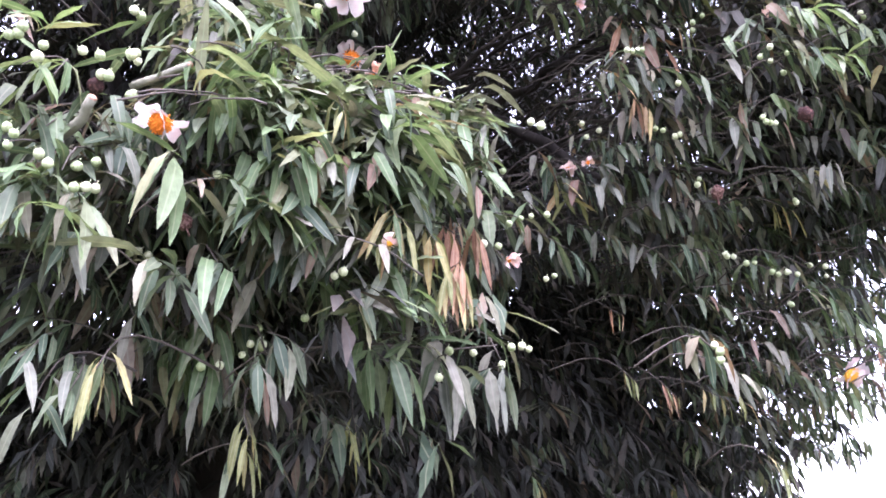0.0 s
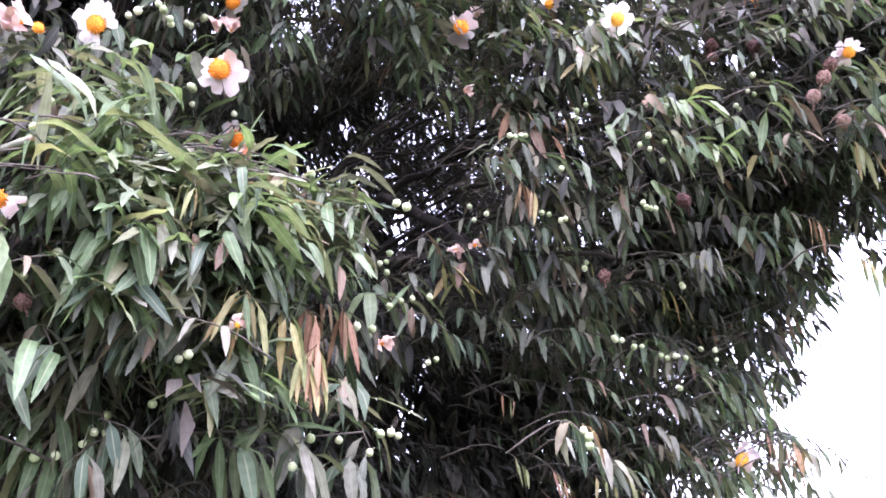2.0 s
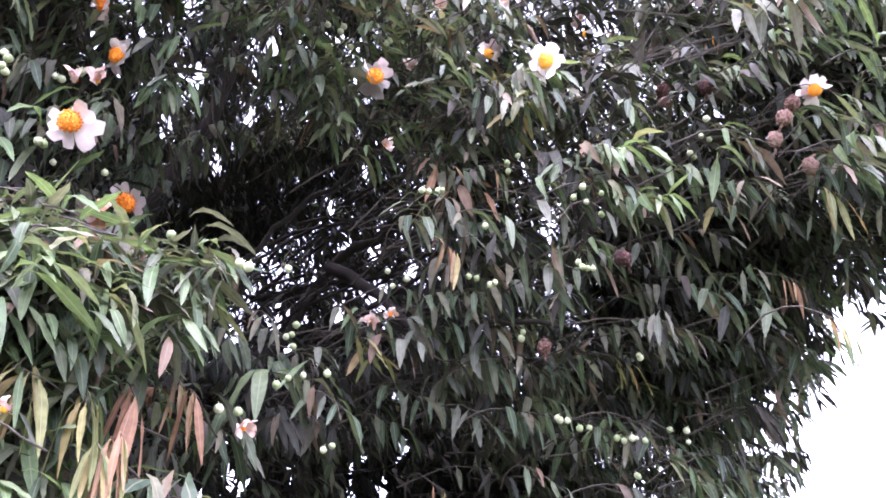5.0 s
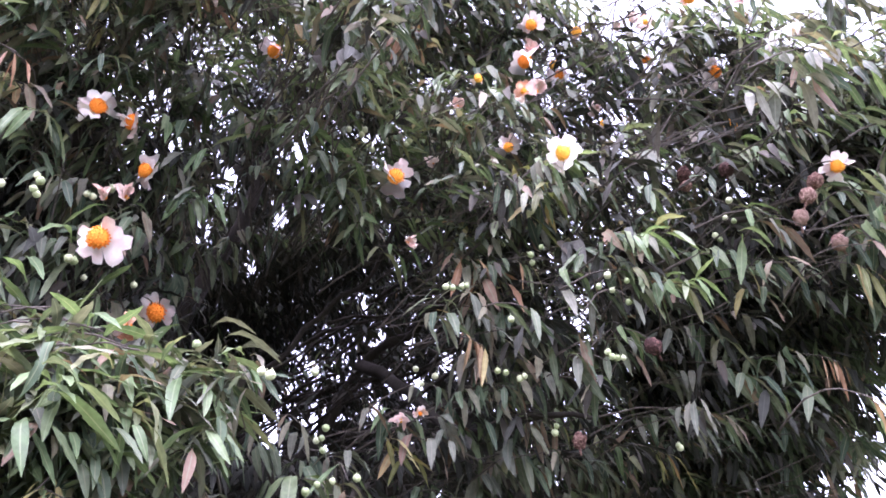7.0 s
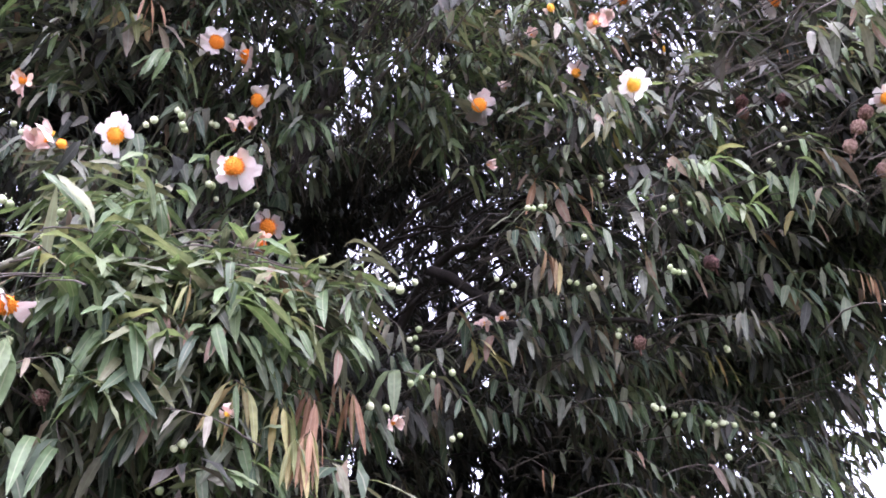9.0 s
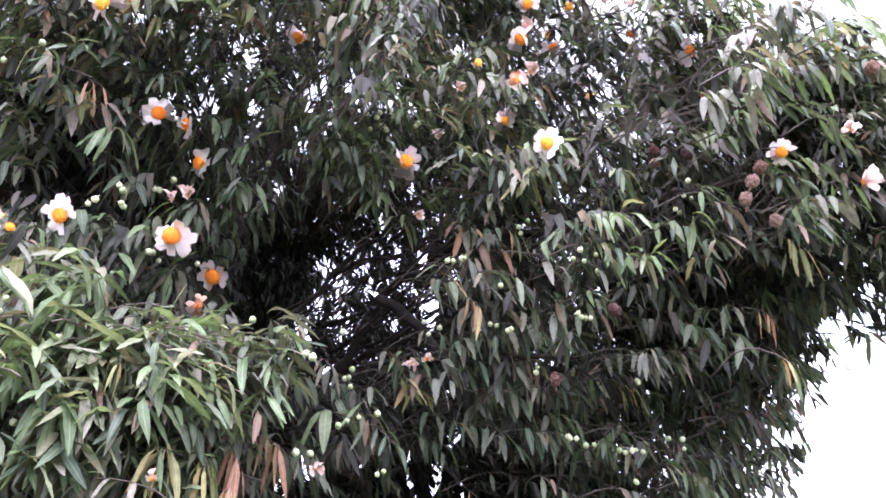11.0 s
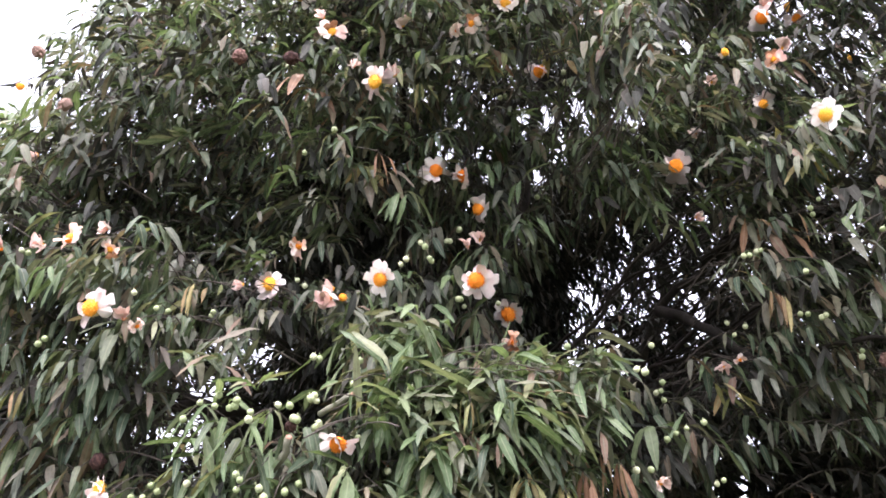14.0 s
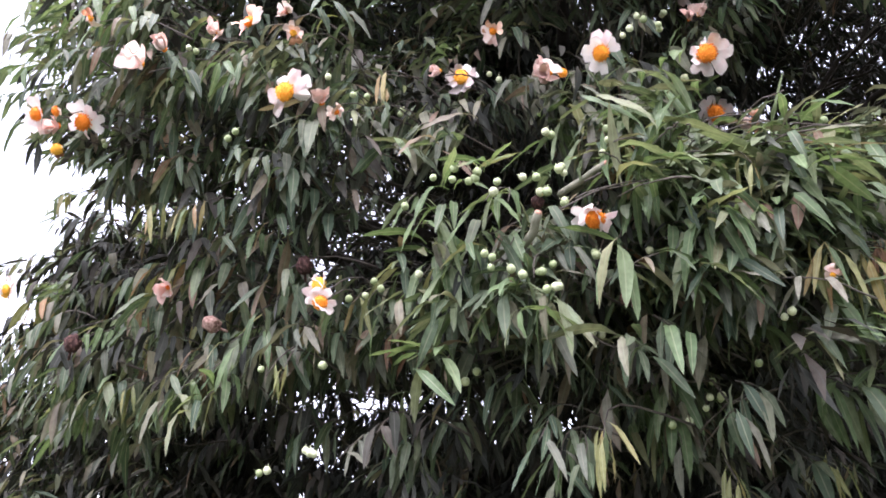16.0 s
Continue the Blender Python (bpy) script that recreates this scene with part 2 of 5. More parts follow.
def leaf_mesh(i, kind):
    v, f, uv = FINE[i]
    me = bpy.data.meshes.new("leaf")
    me.from_pydata([tuple(x) for x in v], [], [tuple(x) for x in f])
    lay = me.uv_layers.new(name="UVMap")
    idx = f.ravel()
    lay.data.foreach_set("uv", uv[idx].astype(np.float32).ravel())
    me.polygons.foreach_set("use_smooth", [True] * len(me.polygons))
    me.materials.append(LEAF[kind])
    return me


LEAF_MESH = {(i, k): leaf_mesh(i, k) for i in range(len(SHAPES)) for k in KINDS}


def joined_leaves(name, pos, azimuth, lean, size, shape, kind, library):
    """One mesh of many leaves: each turned about z, leaned and sized."""
    n = len(pos)
    tv = np.stack([s[0] for s in library])[shape]
    ca, sa, cl, sl = np.cos(azimuth), np.sin(azimuth), np.cos(lean), np.sin(lean)
    x, y, z = tv[..., 0], tv[..., 1], tv[..., 2]
    y2, z2 = y * cl[:, None] - z * sl[:, None], y * sl[:, None] + z * cl[:, None]
    v = np.stack((x * ca[:, None] - y2 * sa[:, None], x * sa[:, None] + y2 * ca[:, None], z2), -1) * size[:, None, None] + pos[:, None, :]
    nv, faces, uv = tv.shape[1], library[0][1], library[0][2]
    f = (faces[None] + (np.arange(n) * nv)[:, None, None]).reshape(-1, 4)
    me = bpy.data.meshes.new(name)
    me.vertices.add(n * nv)
    me.vertices.foreach_set("co", v.astype(np.float32).ravel())
    me.loops.add(f.size)
    me.loops.foreach_set("vertex_index", f.astype(np.int32).ravel())
    me.polygons.add(len(f))
    me.polygons.foreach_set("loop_start", np.arange(0, f.size, 4, dtype=np.int32))
    me.polygons.foreach_set("material_index", np.repeat(kind, len(faces)).astype(np.int32))
    me.polygons.foreach_set("use_smooth", np.ones(len(f), dtype=bool))
    lay = me.uv_layers.new(name="UVMap")
    lay.data.foreach_set("uv", np.tile(uv[faces.ravel()], (n, 1)).astype(np.float32).ravel())
    for k in KINDS:
        me.materials.append(LEAF[k])
    me.update()
    me.validate()
    return me


# ---- ground ----
bm = bmesh.new()
bmesh.ops.create_grid(bm, x_segments=40, y_segments=40, size=1500)
for v in bm.verts:
    r = math.hypot(v.co.x, v.co.y)
    v.co.z = 0.25 * noise.noise(v.co * 0.013) * min(1.0, r / 60) - 0.01
ground = tagged(new("ground", mesh_of("ground", bm, [SOIL])), "patchy grass and bare soil under the tree", "ground", "", "structure")

# ---- the tree: trunk and limbs ----
tree = tagged(new("tree"), "evergreen tree with drooping lance-shaped leaves, white flowers and round buds", "tree")
tree.location = (-0.75, 2.85, 0)
bpy.context.view_layer.update()
HOME = Matrix.Translation((0.75, -2.85, 0))


def grown(name, bm, mat, label=""):
    """A part of the tree given in world places."""
    me = bm if isinstance(bm, bpy.types.Mesh) else mesh_of(name, bm, [mat])
    ob = new(name, me)
    ob.parent, ob.matrix_parent_inverse = tree, HOME
    return tagged(ob, label)


bm = bmesh.new()
tube(bm, wander((-0.75, 2.85, -0.05), (-0.72, 2.80, 2.05), 12, 0.10, 3.1), [0.17, 0.14, 0.125, 0.115, 0.11, 0.108, 0.105, 0.102, 0.10, 0.098, 0.095, 0.092, 0.088], 16)
grown("trunk", bm, BARK, "grey-brown trunk, the deep shade put into its bark colour")


def limb(points, thick, thin, seed, mat=BARK, label=""):
    line = []
    for a, b in zip(points, points[1:]):
        line += wander(a, b, 5, 0.06, seed + len(line))[(1 if line else 0):]
    n = len(line) - 1
    bm = bmesh.new()
    tube(bm, line, [thick + (thin - thick) * (i / n) ** 0.8 for i in range(n + 1)], 10)
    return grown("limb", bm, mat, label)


FORK = (-0.72, 2.80, 2.0)
limb([(-0.75, 2.83, 1.5), (-0.25, 2.62, 2.45), (0.13, 2.49, 2.88), (0.33, 2.41, 2.99), (0.62, 2.28, 3.14), (1.05, 2.15, 3.4)], 0.024, 0.007, 1)
limb([FORK, (-0.42, 2.42, 2.42), (-0.16, 2.22, 2.70), (0.05, 2.18, 2.87), (0.21, 2.15, 3.0), (0.45, 2.12, 3.5)], 0.013, 0.005, 2)
limb([FORK, (-0.75, 2.2, 2.3), (-0.62, 1.65, 2.35), (-0.42, 1.32, 2.26), (-0.2, 1.2, 2.2)], 0.05, 0.009, 3)
limb([FORK, (-0.9, 2.1, 2.5), (-1.05, 1.5, 2.45), (-1.2, 1.2, 2.4)], 0.045, 0.008, 4)
limb([FORK, (-0.8, 2.5, 2.9), (-0.6, 1.9, 3.2), (-0.4, 1.5, 3.4)], 0.05, 0.008, 5)
limb([FORK, (-0.6, 2.7, 3.0), (-0.2, 2.4, 3.8), (0.1, 2.2, 4.3)], 0.055, 0.008, 6)
limb([FORK, (-0.3, 3.0, 2.6), (0.5, 2.9, 2.7), (1.1, 2.6, 2.6)], 0.05, 0.008, 7)
limb([(0.33, 2.41, 2.99), (0.75, 2.1, 2.92), (1.05, 1.95, 2.93), (1.3, 1.85, 2.95)], 0.025, 0.007, 8)
limb([FORK, (-1.3, 2.6, 2.6), (-1.9, 2.1, 2.9), (-2.4, 1.9, 2.9)], 0.05, 0.008, 9)
limb([FORK, (-0.8, 3.3, 3.1), (-0.7, 3.7, 3.9), (-0.5, 3.9, 4.4)], 0.05, 0.008, 10)
limb([FORK, (-0.2, 3.4, 2.8), (0.6, 3.6, 3.3), (1.1, 3.5, 3.5)], 0.05, 0.008, 11)
limb([FORK, (-1.2, 3.3, 2.8), (-1.9, 3.6, 3.2)], 0.045, 0.008, 12)
limb([FORK, (-1.2, 2.4, 3.2), (-1.5, 1.8, 3.5), (-1.6, 1.5, 3.7)], 0.04, 0.008, 13)
limb([(-0.62, 1.65, 2.35), (-0.5, 1.4, 2.05), (-0.3, 1.38, 1.86), (0.1, 1.5, 1.9)], 0.005, 0.0015, 14, TWIG)
limb([(0.13, 2.49, 2.88), (0.4, 2.1, 2.5), (0.75, 1.98, 2.45)], 0.022, 0.005, 15)

INSIDE = []
for k in range(54):
    # thin bare branches fanning up through the hollow
    r = random.Random(100 + k)
    a = Vector((-0.62 + 0.016 * k + r.uniform(-0.12, 0.12), 2.55 + r.uniform(-0.2, 0.75), 2.32 + 0.011 * k + r.uniform(-0.15, 0.3)))
    b = a + Vector((r.uniform(0.45, 0.95), r.uniform(-0.3, 0.2), r.uniform(0.25, 0.62)))
    mid = a.lerp(b, 0.5) + Vector((0, 0, r.uniform(-0.07, 0.03)))
    limb([a, mid, b], r.uniform(0.004, 0.008) if k % 6 else 0.012, 0.002, 60 + 3 * k)
    INSIDE += [a.lerp(mid, u) if u < 1 else mid.lerp(b, u - 1) for u in (0.7, 1.1, 1.4, 1.6, 1.8, 1.95)]

# ---- twigs with two rows of drooping leaves ----
ANCHORS, SPRAY_SEED = [], [0]


def inner_point(p, reach):
    """A place on the inner side of p, towards the tree's axis and a little down or up."""
    p = np.array(p)
    to = CENTRE * np.array((1, 1, 0)) + np.array((0, 0, 0.45 * p[2] + 0.55 * 2.6)) - p
    to = to / np.linalg.norm(to)
    return p + to * reach


BLOOMS, SHOWN = [], []
OPEN_SIDES = (np.array((0.45, 0.10, 1.70)), np.array((0.02, -0.10, 1.66)))


def covers(points, least=0.0):
    """Which of the leaves (n, k, 3 places on each) would hang in front of a flower, bud or capsule on the tree's open side."""
    hit = np.zeros(len(points), dtype=bool)
    heart = points.mean(axis=1)
    for x, y, z, wide in BLOOMS:
        if wide < least:
            continue
        p = np.array((x, y, z))
        some = np.nonzero((np.abs(heart[:, 0] - x) < 0.45) & (heart[:, 1] < y + 0.15) & (heart[:, 1] > y - 0.95) & (np.abs(heart[:, 2] - z) < 0.75) & ~hit)[0]
        if not len(some):
            continue
        near_by = points[some]
        for side in OPEN_SIDES:
            out = side - p
            out /= np.linalg.norm(out)
            v = near_by - p
            along = v @ out
            off = np.linalg.norm(v - along[..., None] * out, axis=-1)
            hit[some] |= ((off < 0.5 * wide + 0.016) & (along > -0.012) & (along < 0.9)).any(axis=1)
    return hit


def spray(x, y, z, kind, n, length, way=None, habit=None):
    """A twig whose end bears n leaves in two rows. way: degrees on the ground plan in which it points. habit: the leaves' usual shape."""
    SPRAY_SEED[0] += 1
    r = random.Random(SPRAY_SEED[0])
    tip = Vector((x, y, z))
    root = Vector(inner_point(tip, r.uniform(0.16, 0.26))) + Vector((r.uniform(-0.06, 0.06), r.uniform(-0.04, 0.04), r.uniform(-0.05, 0.03)))
    if way is not None:
        root = tip - Vector((math.cos(radians(way)), math.sin(radians(way)), 0.25)) * 0.15
    sway = random.Random(SPRAY_SEED[0] + 9000)
    across = (tip - root).cross(Vector((0, 0, 1))).normalized() * sway.choice((-1, 1)) * sway.uniform(0.02, 0.085) * (1.0 if way is None else 0.2)
    root += across
    line = []
    for k in range(7):
        u = k / 6
        line.append(tip.lerp(root, u) + Vector((0, 0, (0.05 if way is None else 0.012) * math.sin(math.pi * u))) - across * 0.5 * math.sin(math.pi * u) + Vector((sway.uniform(-0.004, 0.004), sway.uniform(-0.004, 0.004), 0)))
    bm = bmesh.new()
    tube(bm, line, [0.0009 + (0.0016 if way is None else 0.0008) * k / 6 for k in range(7)], 6)
    twig = grown("leafy_twig", bm, TWIG)
    ahead = math.atan2(tip.y - line[3].y, tip.x - line[3].x)
    usual = r.choice((0, 1, 2, 3, 9, 11, 8))
    if habit is not None:
        usual = habit
    for k in range(n):
        a = ahead + (r.uniform(0.3, 1.5) if k % 2 else -r.uniform(0.3, 1.5)) * (0.35 if k == 0 else 1.0)
        shape = usual if r.random() < (0.5 if habit is None else 0.8) else r.choice((0, 1, 2, 3, 4, 6, 8, 9, 11, 0, 1, 2, 3, 9)) if r.random() < (0.72 if kind == "bright" else 0.82) else r.choice((12, 13, 5, 7) if kind == "bright" else (5, 7, 10, 4))
        if kind in ("rusty", "young"):
            shape = r.choice((3, 6, 2, 6, 3, 8))
        hue = kind
        if r.random() < 0.16:
            hue = {"green": "dull", "bright": "green", "young": "bright", "rusty": "young", "dark": "green", "dull": "green"}[kind]
        back = (1.3 if kind in ("rusty", "young") else 3.4) * (k + r.uniform(-0.3, 0.3)) / n if k else 0.0
        i = max(0, min(5, int(back)))
        at = line[i].lerp(line[i + 1], max(0.0, back - i))
        s = length * r.uniform(0.72, 1.16) * (1.12 if kind == "bright" else 1.0)
        m = Matrix.Translation(at) @ Matrix.Rotation(a, 4, "Z") @ Matrix.Rotation(r.uniform(-0.3, 0.3), 4, "X") @ Matrix.Diagonal((s * {"rusty": 0.5, "young": 0.75}.get(kind, 1.0), s * (r.uniform(0.72, 1.0) if kind == "bright" else r.uniform(0.40, 0.58) if kind == "rusty" else r.uniform(0.52, 0.75) if kind == "young" else r.uniform(0.85, 1.2)), s, 1))
        spots = np.array([m @ Vector(FINE[shape][0][i]) for i in (4, 10, 13, 16, 22)])
        if covers(spots[None], 0.0 if way is None else 0.05)[0]:
            continue
        leaf = new("leaf", LEAF_MESH[shape, hue])
        leaf.parent = twig
        leaf.matrix_basis = m
    ANCHORS.append((x, y, z))
    if kind in ("young", "rusty"):
        SHOWN.append((x, y, z - 0.045, 0.06))


# ---- flowers ----
def petal_mesh(mat, cup, curl, notch, seed):
    """A broad, cupped, frilled petal of length 1 along +x, its face towards +z."""
    bm = bmesh.new()
    rows, cols, grid = 7, 7, []
    for i in range(rows):
        s = i / (rows - 1)
        w = 0.16 + 0.34 * math.sin(min(1.0, s * 1.08) * math.pi * 0.62) ** 1.1
        row = []
        for k in range(cols):
            u = k / (cols - 1) * 2 - 1
            end = 1.0 - 0.16 * abs(u) ** 2.5 - notch * math.exp(-(u / 0.22) ** 2)
            x = s * (1 - (1 - end) * s)
            frill = 0.20 * s * s * noise.noise((seed + u * 2.4, s * 2.0, seed)) + 0.05 * s ** 4 * math.sin(u * 9 + seed)
            z = cup * (s ** 1.2) * 0.55 - curl * s ** 3 * 0.5 + 0.16 * u * u * s + frill
            row.append(bm.verts.new((x, u * w * (0.25 + 0.75 * s ** 0.5), z)))
        grid.append(row)
    for r0, r1 in zip(grid, grid[1:]):
        for k in range(cols - 1):
            bm.faces.new((r0[k], r0[k + 1], r1[k + 1], r1[k]))
    bmesh.ops.solidify(bm, geom=bm.faces[:], thickness=0.012)
    return mesh_of("petal", bm, [mat])


def stamen_mesh(spread, seed):
    """A dome of many filaments tipped with anthers, radius about 1, on a small green cup."""
    r = random.Random(seed)
    bm = bmesh.new()
    bmesh.ops.create_uvsphere(bm, u_segments=10, v_segments=6, radius=0.84)
    for v in bm.verts:
        v.co.z = v.co.z * 0.8 + 0.2
        v.co += v.co.normalized() * 0.1 * noise.noise(v.co * 4 + Vector((seed, 0, 0)))
    for i in range(64):
        t = math.acos(1 - spread * (i + 0.5) / 64)
        a = i * 2.39996
        d = Vector((math.sin(t) * math.cos(a), math.sin(t) * math.sin(a), math.cos(t)))
        tip = d * r.uniform(0.84, 0.98)
        m = Matrix.Translation(tip) @ d.to_track_quat("Z", "Y").to_matrix().to_4x4()
        bmesh.ops.create_cone(bm, cap_ends=False, segments=3, radius1=0.036, radius2=0.028, depth=0.34, matrix=m @ Matrix.Translation((0, 0, -0.17)))
        bmesh.ops.create_cone(bm, cap_ends=True, segments=5, radius1=r.uniform(0.08, 0.105), radius2=0.05, depth=0.14, matrix=m)
    return mesh_of("flower", bm, [STAMEN], True)


OPEN_PETALS = [petal_mesh(PETAL, 0.5, 0.3, 0.2, 1.3), petal_mesh(PETAL, 0.25, 0.6, 0.3, 4.7), petal_mesh(PETAL, 0.9, 0.1, 0.14, 8.1), petal_mesh(PETAL, 0.1, 0.9, 0.24, 12.9)]
SHUT_PETALS = [petal_mesh(PINK_PETAL, 1.5, -0.1, 0.1, 2.2), petal_mesh(PINK_PETAL, 1.1, 0.4, 0.2, 6.4), petal_mesh(PINK_PETAL, 1.7, 0.6, 0.1, 9.9)]
OLD_PETALS = [petal_mesh(WILTED, 1.2, 0.9, 0.2, 3.3), petal_mesh(PINK_PETAL, 0.7, 1.2, 0.1, 7.7), petal_mesh(PINK_PETAL, 0.3, 1.0, 0.2, 15.2)]
STAMENS = [stamen_mesh(1.0, 1), stamen_mesh(0.8, 2), stamen_mesh(1.2, 3)]
FRONT = Vector((0.12, -0.80, -0.36))


def flower(x, y, z, state, wide, fx, fz):
    """A flower of that width, its face outwards and turned by fx to its side and fz upwards."""
    SPRAY_SEED[0] += 1
    r = random.Random(SPRAY_SEED[0])
    x, y, z = Vector((0.3, -0.1, 1.7)).lerp(Vector((x, y, z)), 0.975)
    face = (FRONT + Vector((fx, 0, fz)) + Vector((r.uniform(-0.5, 0.5), 0, r.uniform(-0.3, 0.3)))).normalized()
    turn = face.to_track_quat("Z", "Y").to_matrix().to_4x4()
    label = {"open": "open white flower with a ball of orange stamens", "half": "half-shut pinkish white flower", "wilt": "wilting flower with crumpled brown petals",
             "spent": "spent flower, mostly orange stamens"}[state]
    wide *= 0.9 if wide > 0.095 else 1.08
    core = {"open": 0.26, "half": 0.12, "wilt": 0.17, "spent": 0.30}[state] * wide
    ob = new("flower", r.choice(STAMENS))
    ob.parent, ob.matrix_parent_inverse = tree, HOME
    tagged(ob, label)
    ob.matrix_basis = Matrix.Translation((x, y, z)) @ turn @ Matrix.Diagonal((core, core, core * 0.9, 1))
    count, pool = {"open": (r.choice((4, 5, 5)), OPEN_PETALS), "half": (5, SHUT_PETALS), "wilt": (5, OLD_PETALS), "spent": (2, OLD_PETALS)}[state]
    length = {"open": 0.52, "half": 0.55, "wilt": 0.46, "spent": 0.36}[state] * wide / core
    arc, first = r.uniform(3.7, 5.6) * (1 - 0.2 / count), math.pi / 2 + r.uniform(-0.9, 0.9)
    for k in range(count):
        petal = new("petal", r.choice(pool))
        petal.parent = ob
        s = length * r.uniform(0.78, 1.12)
        tip = {"open": r.uniform(-1.0, 0.55), "half": r.uniform(-0.9, -0.3), "wilt": r.uniform(-0.9, 0.6), "spent": r.uniform(-0.5, 0.9)}[state]
        petal.matrix_basis = Matrix.Rotation(first + (k / max(1, count - 1) - 0.5) * arc + r.uniform(-0.25, 0.25), 4, "Z") @ Matrix.Translation((0.12, 0, -0.25 - 0.06 * k)) @ Matrix.Rotation(tip, 4, "Y") @ Matrix.Rotation(r.uniform(-0.3, 0.3), 4, "X") @ Matrix.Diagonal((s, s * r.uniform(1.05, 1.5), s * r.uniform(0.8, 1.3), 1))
    back = Vector((x, y, z)) - face * core
    bear.append((back.x, back.y, back.z))
    BLOOMS.append((x, y, z, wide * 0.85))
    under.append((back.x, back.y + 0.01, back.z - 0.005, r.choice(("green", "green", "bright", "dull")), r.choice((5, 6, 7)), 0.1))


bear, under = [], []


# ---- buds and seed capsules ----
def bud_mesh(seed):
    """A round bud of overlapping scales on a short stalk, radius 1, its stalk towards -z."""
    bm = bmesh.new()
    bmesh.ops.create_uvsphere(bm, u_segments=14, v_segments=9, radius=1.0)
    for v in bm.verts:
        a, t = math.atan2(v.co.y, v.co.x), v.co.z
        step = 0.03 * math.cos(3 * a + 2.2 * t + seed) + 0.05 * noise.noise(v.co * 1.5 + Vector((seed, 0, 0)))
        v.co *= 1 + step
    for k in range(3):
        a = k * 2.09 + seed
        bmesh.ops.create_icosphere(bm, subdivisions=1, radius=0.36, matrix=Matrix.Translation((0.45 * math.cos(a), 0.5 * math.sin(a), -0.72)) @ Matrix.Diagonal((1, 1, 0.6, 1)))
    tube(bm, [(0, 0, -0.8), (0.08, 0, -1.2), (0.2, 0.1, -1.7)], [0.16, 0.08, 0.07], 6)
    return mesh_of("bud", bm, [BUD])


BUDS = [bud_mesh(s) for s in (0.3, 1.9, 4.1)]


def buds(x, y, z, n):
    """A cluster of n round buds."""
    SPRAY_SEED[0] += 1
    r = random.Random(SPRAY_SEED[0])
    for k in range(n):
        s = r.uniform(0.0062, 0.0086)
        off = Vector((r.uniform(-1, 1), r.uniform(-0.6, 0.6), r.uniform(-0.7, 0.7))) * (0.0085 * n if n > 1 else 0)
        ob = new("bud", r.choice(BUDS))
        ob.parent, ob.matrix_parent_inverse = tree, HOME
        ob.matrix_basis = Matrix.Translation(Vector((x, y, z)) + off) @ Matrix.Rotation(r.uniform(0, 6.28), 4, "Z") @ Matrix.Rotation(r.uniform(2.0, 4.2), 4, "X") @ Matrix.Diagonal((s, s, s, 1))
        if k == 0:
            tagged(ob, "round pale green flower bud")
    bear.append((x, y, z))
    BLOOMS.append((x, y, z, 0.018 * n ** 0.7))


def capsule_mesh(seed):
    bm = bmesh.new()
    bmesh.ops.create_uvsphere(bm, u_segments=20, v_segments=12, radius=1.0)
    for v in bm.verts:
        a = math.atan2(v.co.y, v.co.x)
        v.co *= 1 + 0.07 * math.cos(5 * a) * (1 - abs(v.co.z)) + 0.26 * noise.noise(v.co * 1.6 + Vector((seed, 0, 0))) + 0.13 * noise.noise(v.co * 5.0 + Vector((0, seed, 0)))
        v.co.z *= 1.1
    for k in range(5):
        a = k * math.tau / 5
        tube(bm, [(0.2 * math.cos(a), 0.2 * math.sin(a), -1.0), (0.62 * math.cos(a), 0.62 * math.sin(a), -0.9), (0.85 * math.cos(a), 0.85 * math.sin(a), -0.55)], [0.2, 0.22, 0.06], 6)
    tube(bm, [(0, 0, -0.9), (0.05, 0, -1.5), (0.1, 0.1, -2.2)], [0.22, 0.17, 0.16], 8)
    return mesh_of("seed_capsule", bm, [CAPSULE])


CAPSULES = [capsule_mesh(0.7), capsule_mesh(5.2)]


def seed_capsule(x, y, z, wide):
    SPRAY_SEED[0] += 1
    r = random.Random(SPRAY_SEED[0])
    ob = new("seed_capsule", r.choice(CAPSULES))
    ob.parent, ob.matrix_parent_inverse = tree, HOME
    s = wide * 0.38
    ob.matrix_basis = Matrix.Translation((x, y, z)) @ Matrix.Rotation(r.uniform(0, 6.28), 4, "Z") @ Matrix.Rotation(r.uniform(-1.2, 1.2), 4, "X") @ Matrix.Diagonal((s, s, s, 1))
    tagged(ob, "woody brown seed capsule")
    BLOOMS.append((x, y, z, wide))
    bear.append((x, y, z))


# ---- open, half-shut and spent flowers ----
flower(-0.357, 1.196, 3.143, "open", 0.081, 0.0, 0.0)
flower(-0.550, 1.158, 3.627, "open", 0.083, -0.2, -0.6)
flower(-0.484, 1.127, 3.604, "half", 0.060, 0.2, 0.0)
flower(-0.631, 1.255, 3.645, "open", 0.072, 0.0, 0.0)
flower(-0.216, 1.017, 3.516, "open", 0.078, 0.3, -0.5)
flower(-0.157, 1.110, 3.406, "open", 0.073, 0.0, 0.1)
flower(0.032, 1.115, 3.417, "open", 0.065, 0.0, -0.5)
flower(0.091, 1.142, 3.562, "open", 0.075, 0.0, 0.4)
flower(0.170, 1.139, 3.454, "spent", 0.047, 0.0, 0.0)
flower(0.166, 1.211, 3.644, "half", 0.044, 0.0, 0.0)
flower(0.107, 1.179, 3.349, "open", 0.062, 0.0, 0.2)
flower(-0.022, 1.192, 3.330, "half", 0.069, 0.0, 0.3)
flower(0.005, 1.260, 3.328, "open", 0.060, 0.4, 0.1)
flower(-0.100, 1.273, 3.310, "wilt", 0.055, 0.0, -0.2)
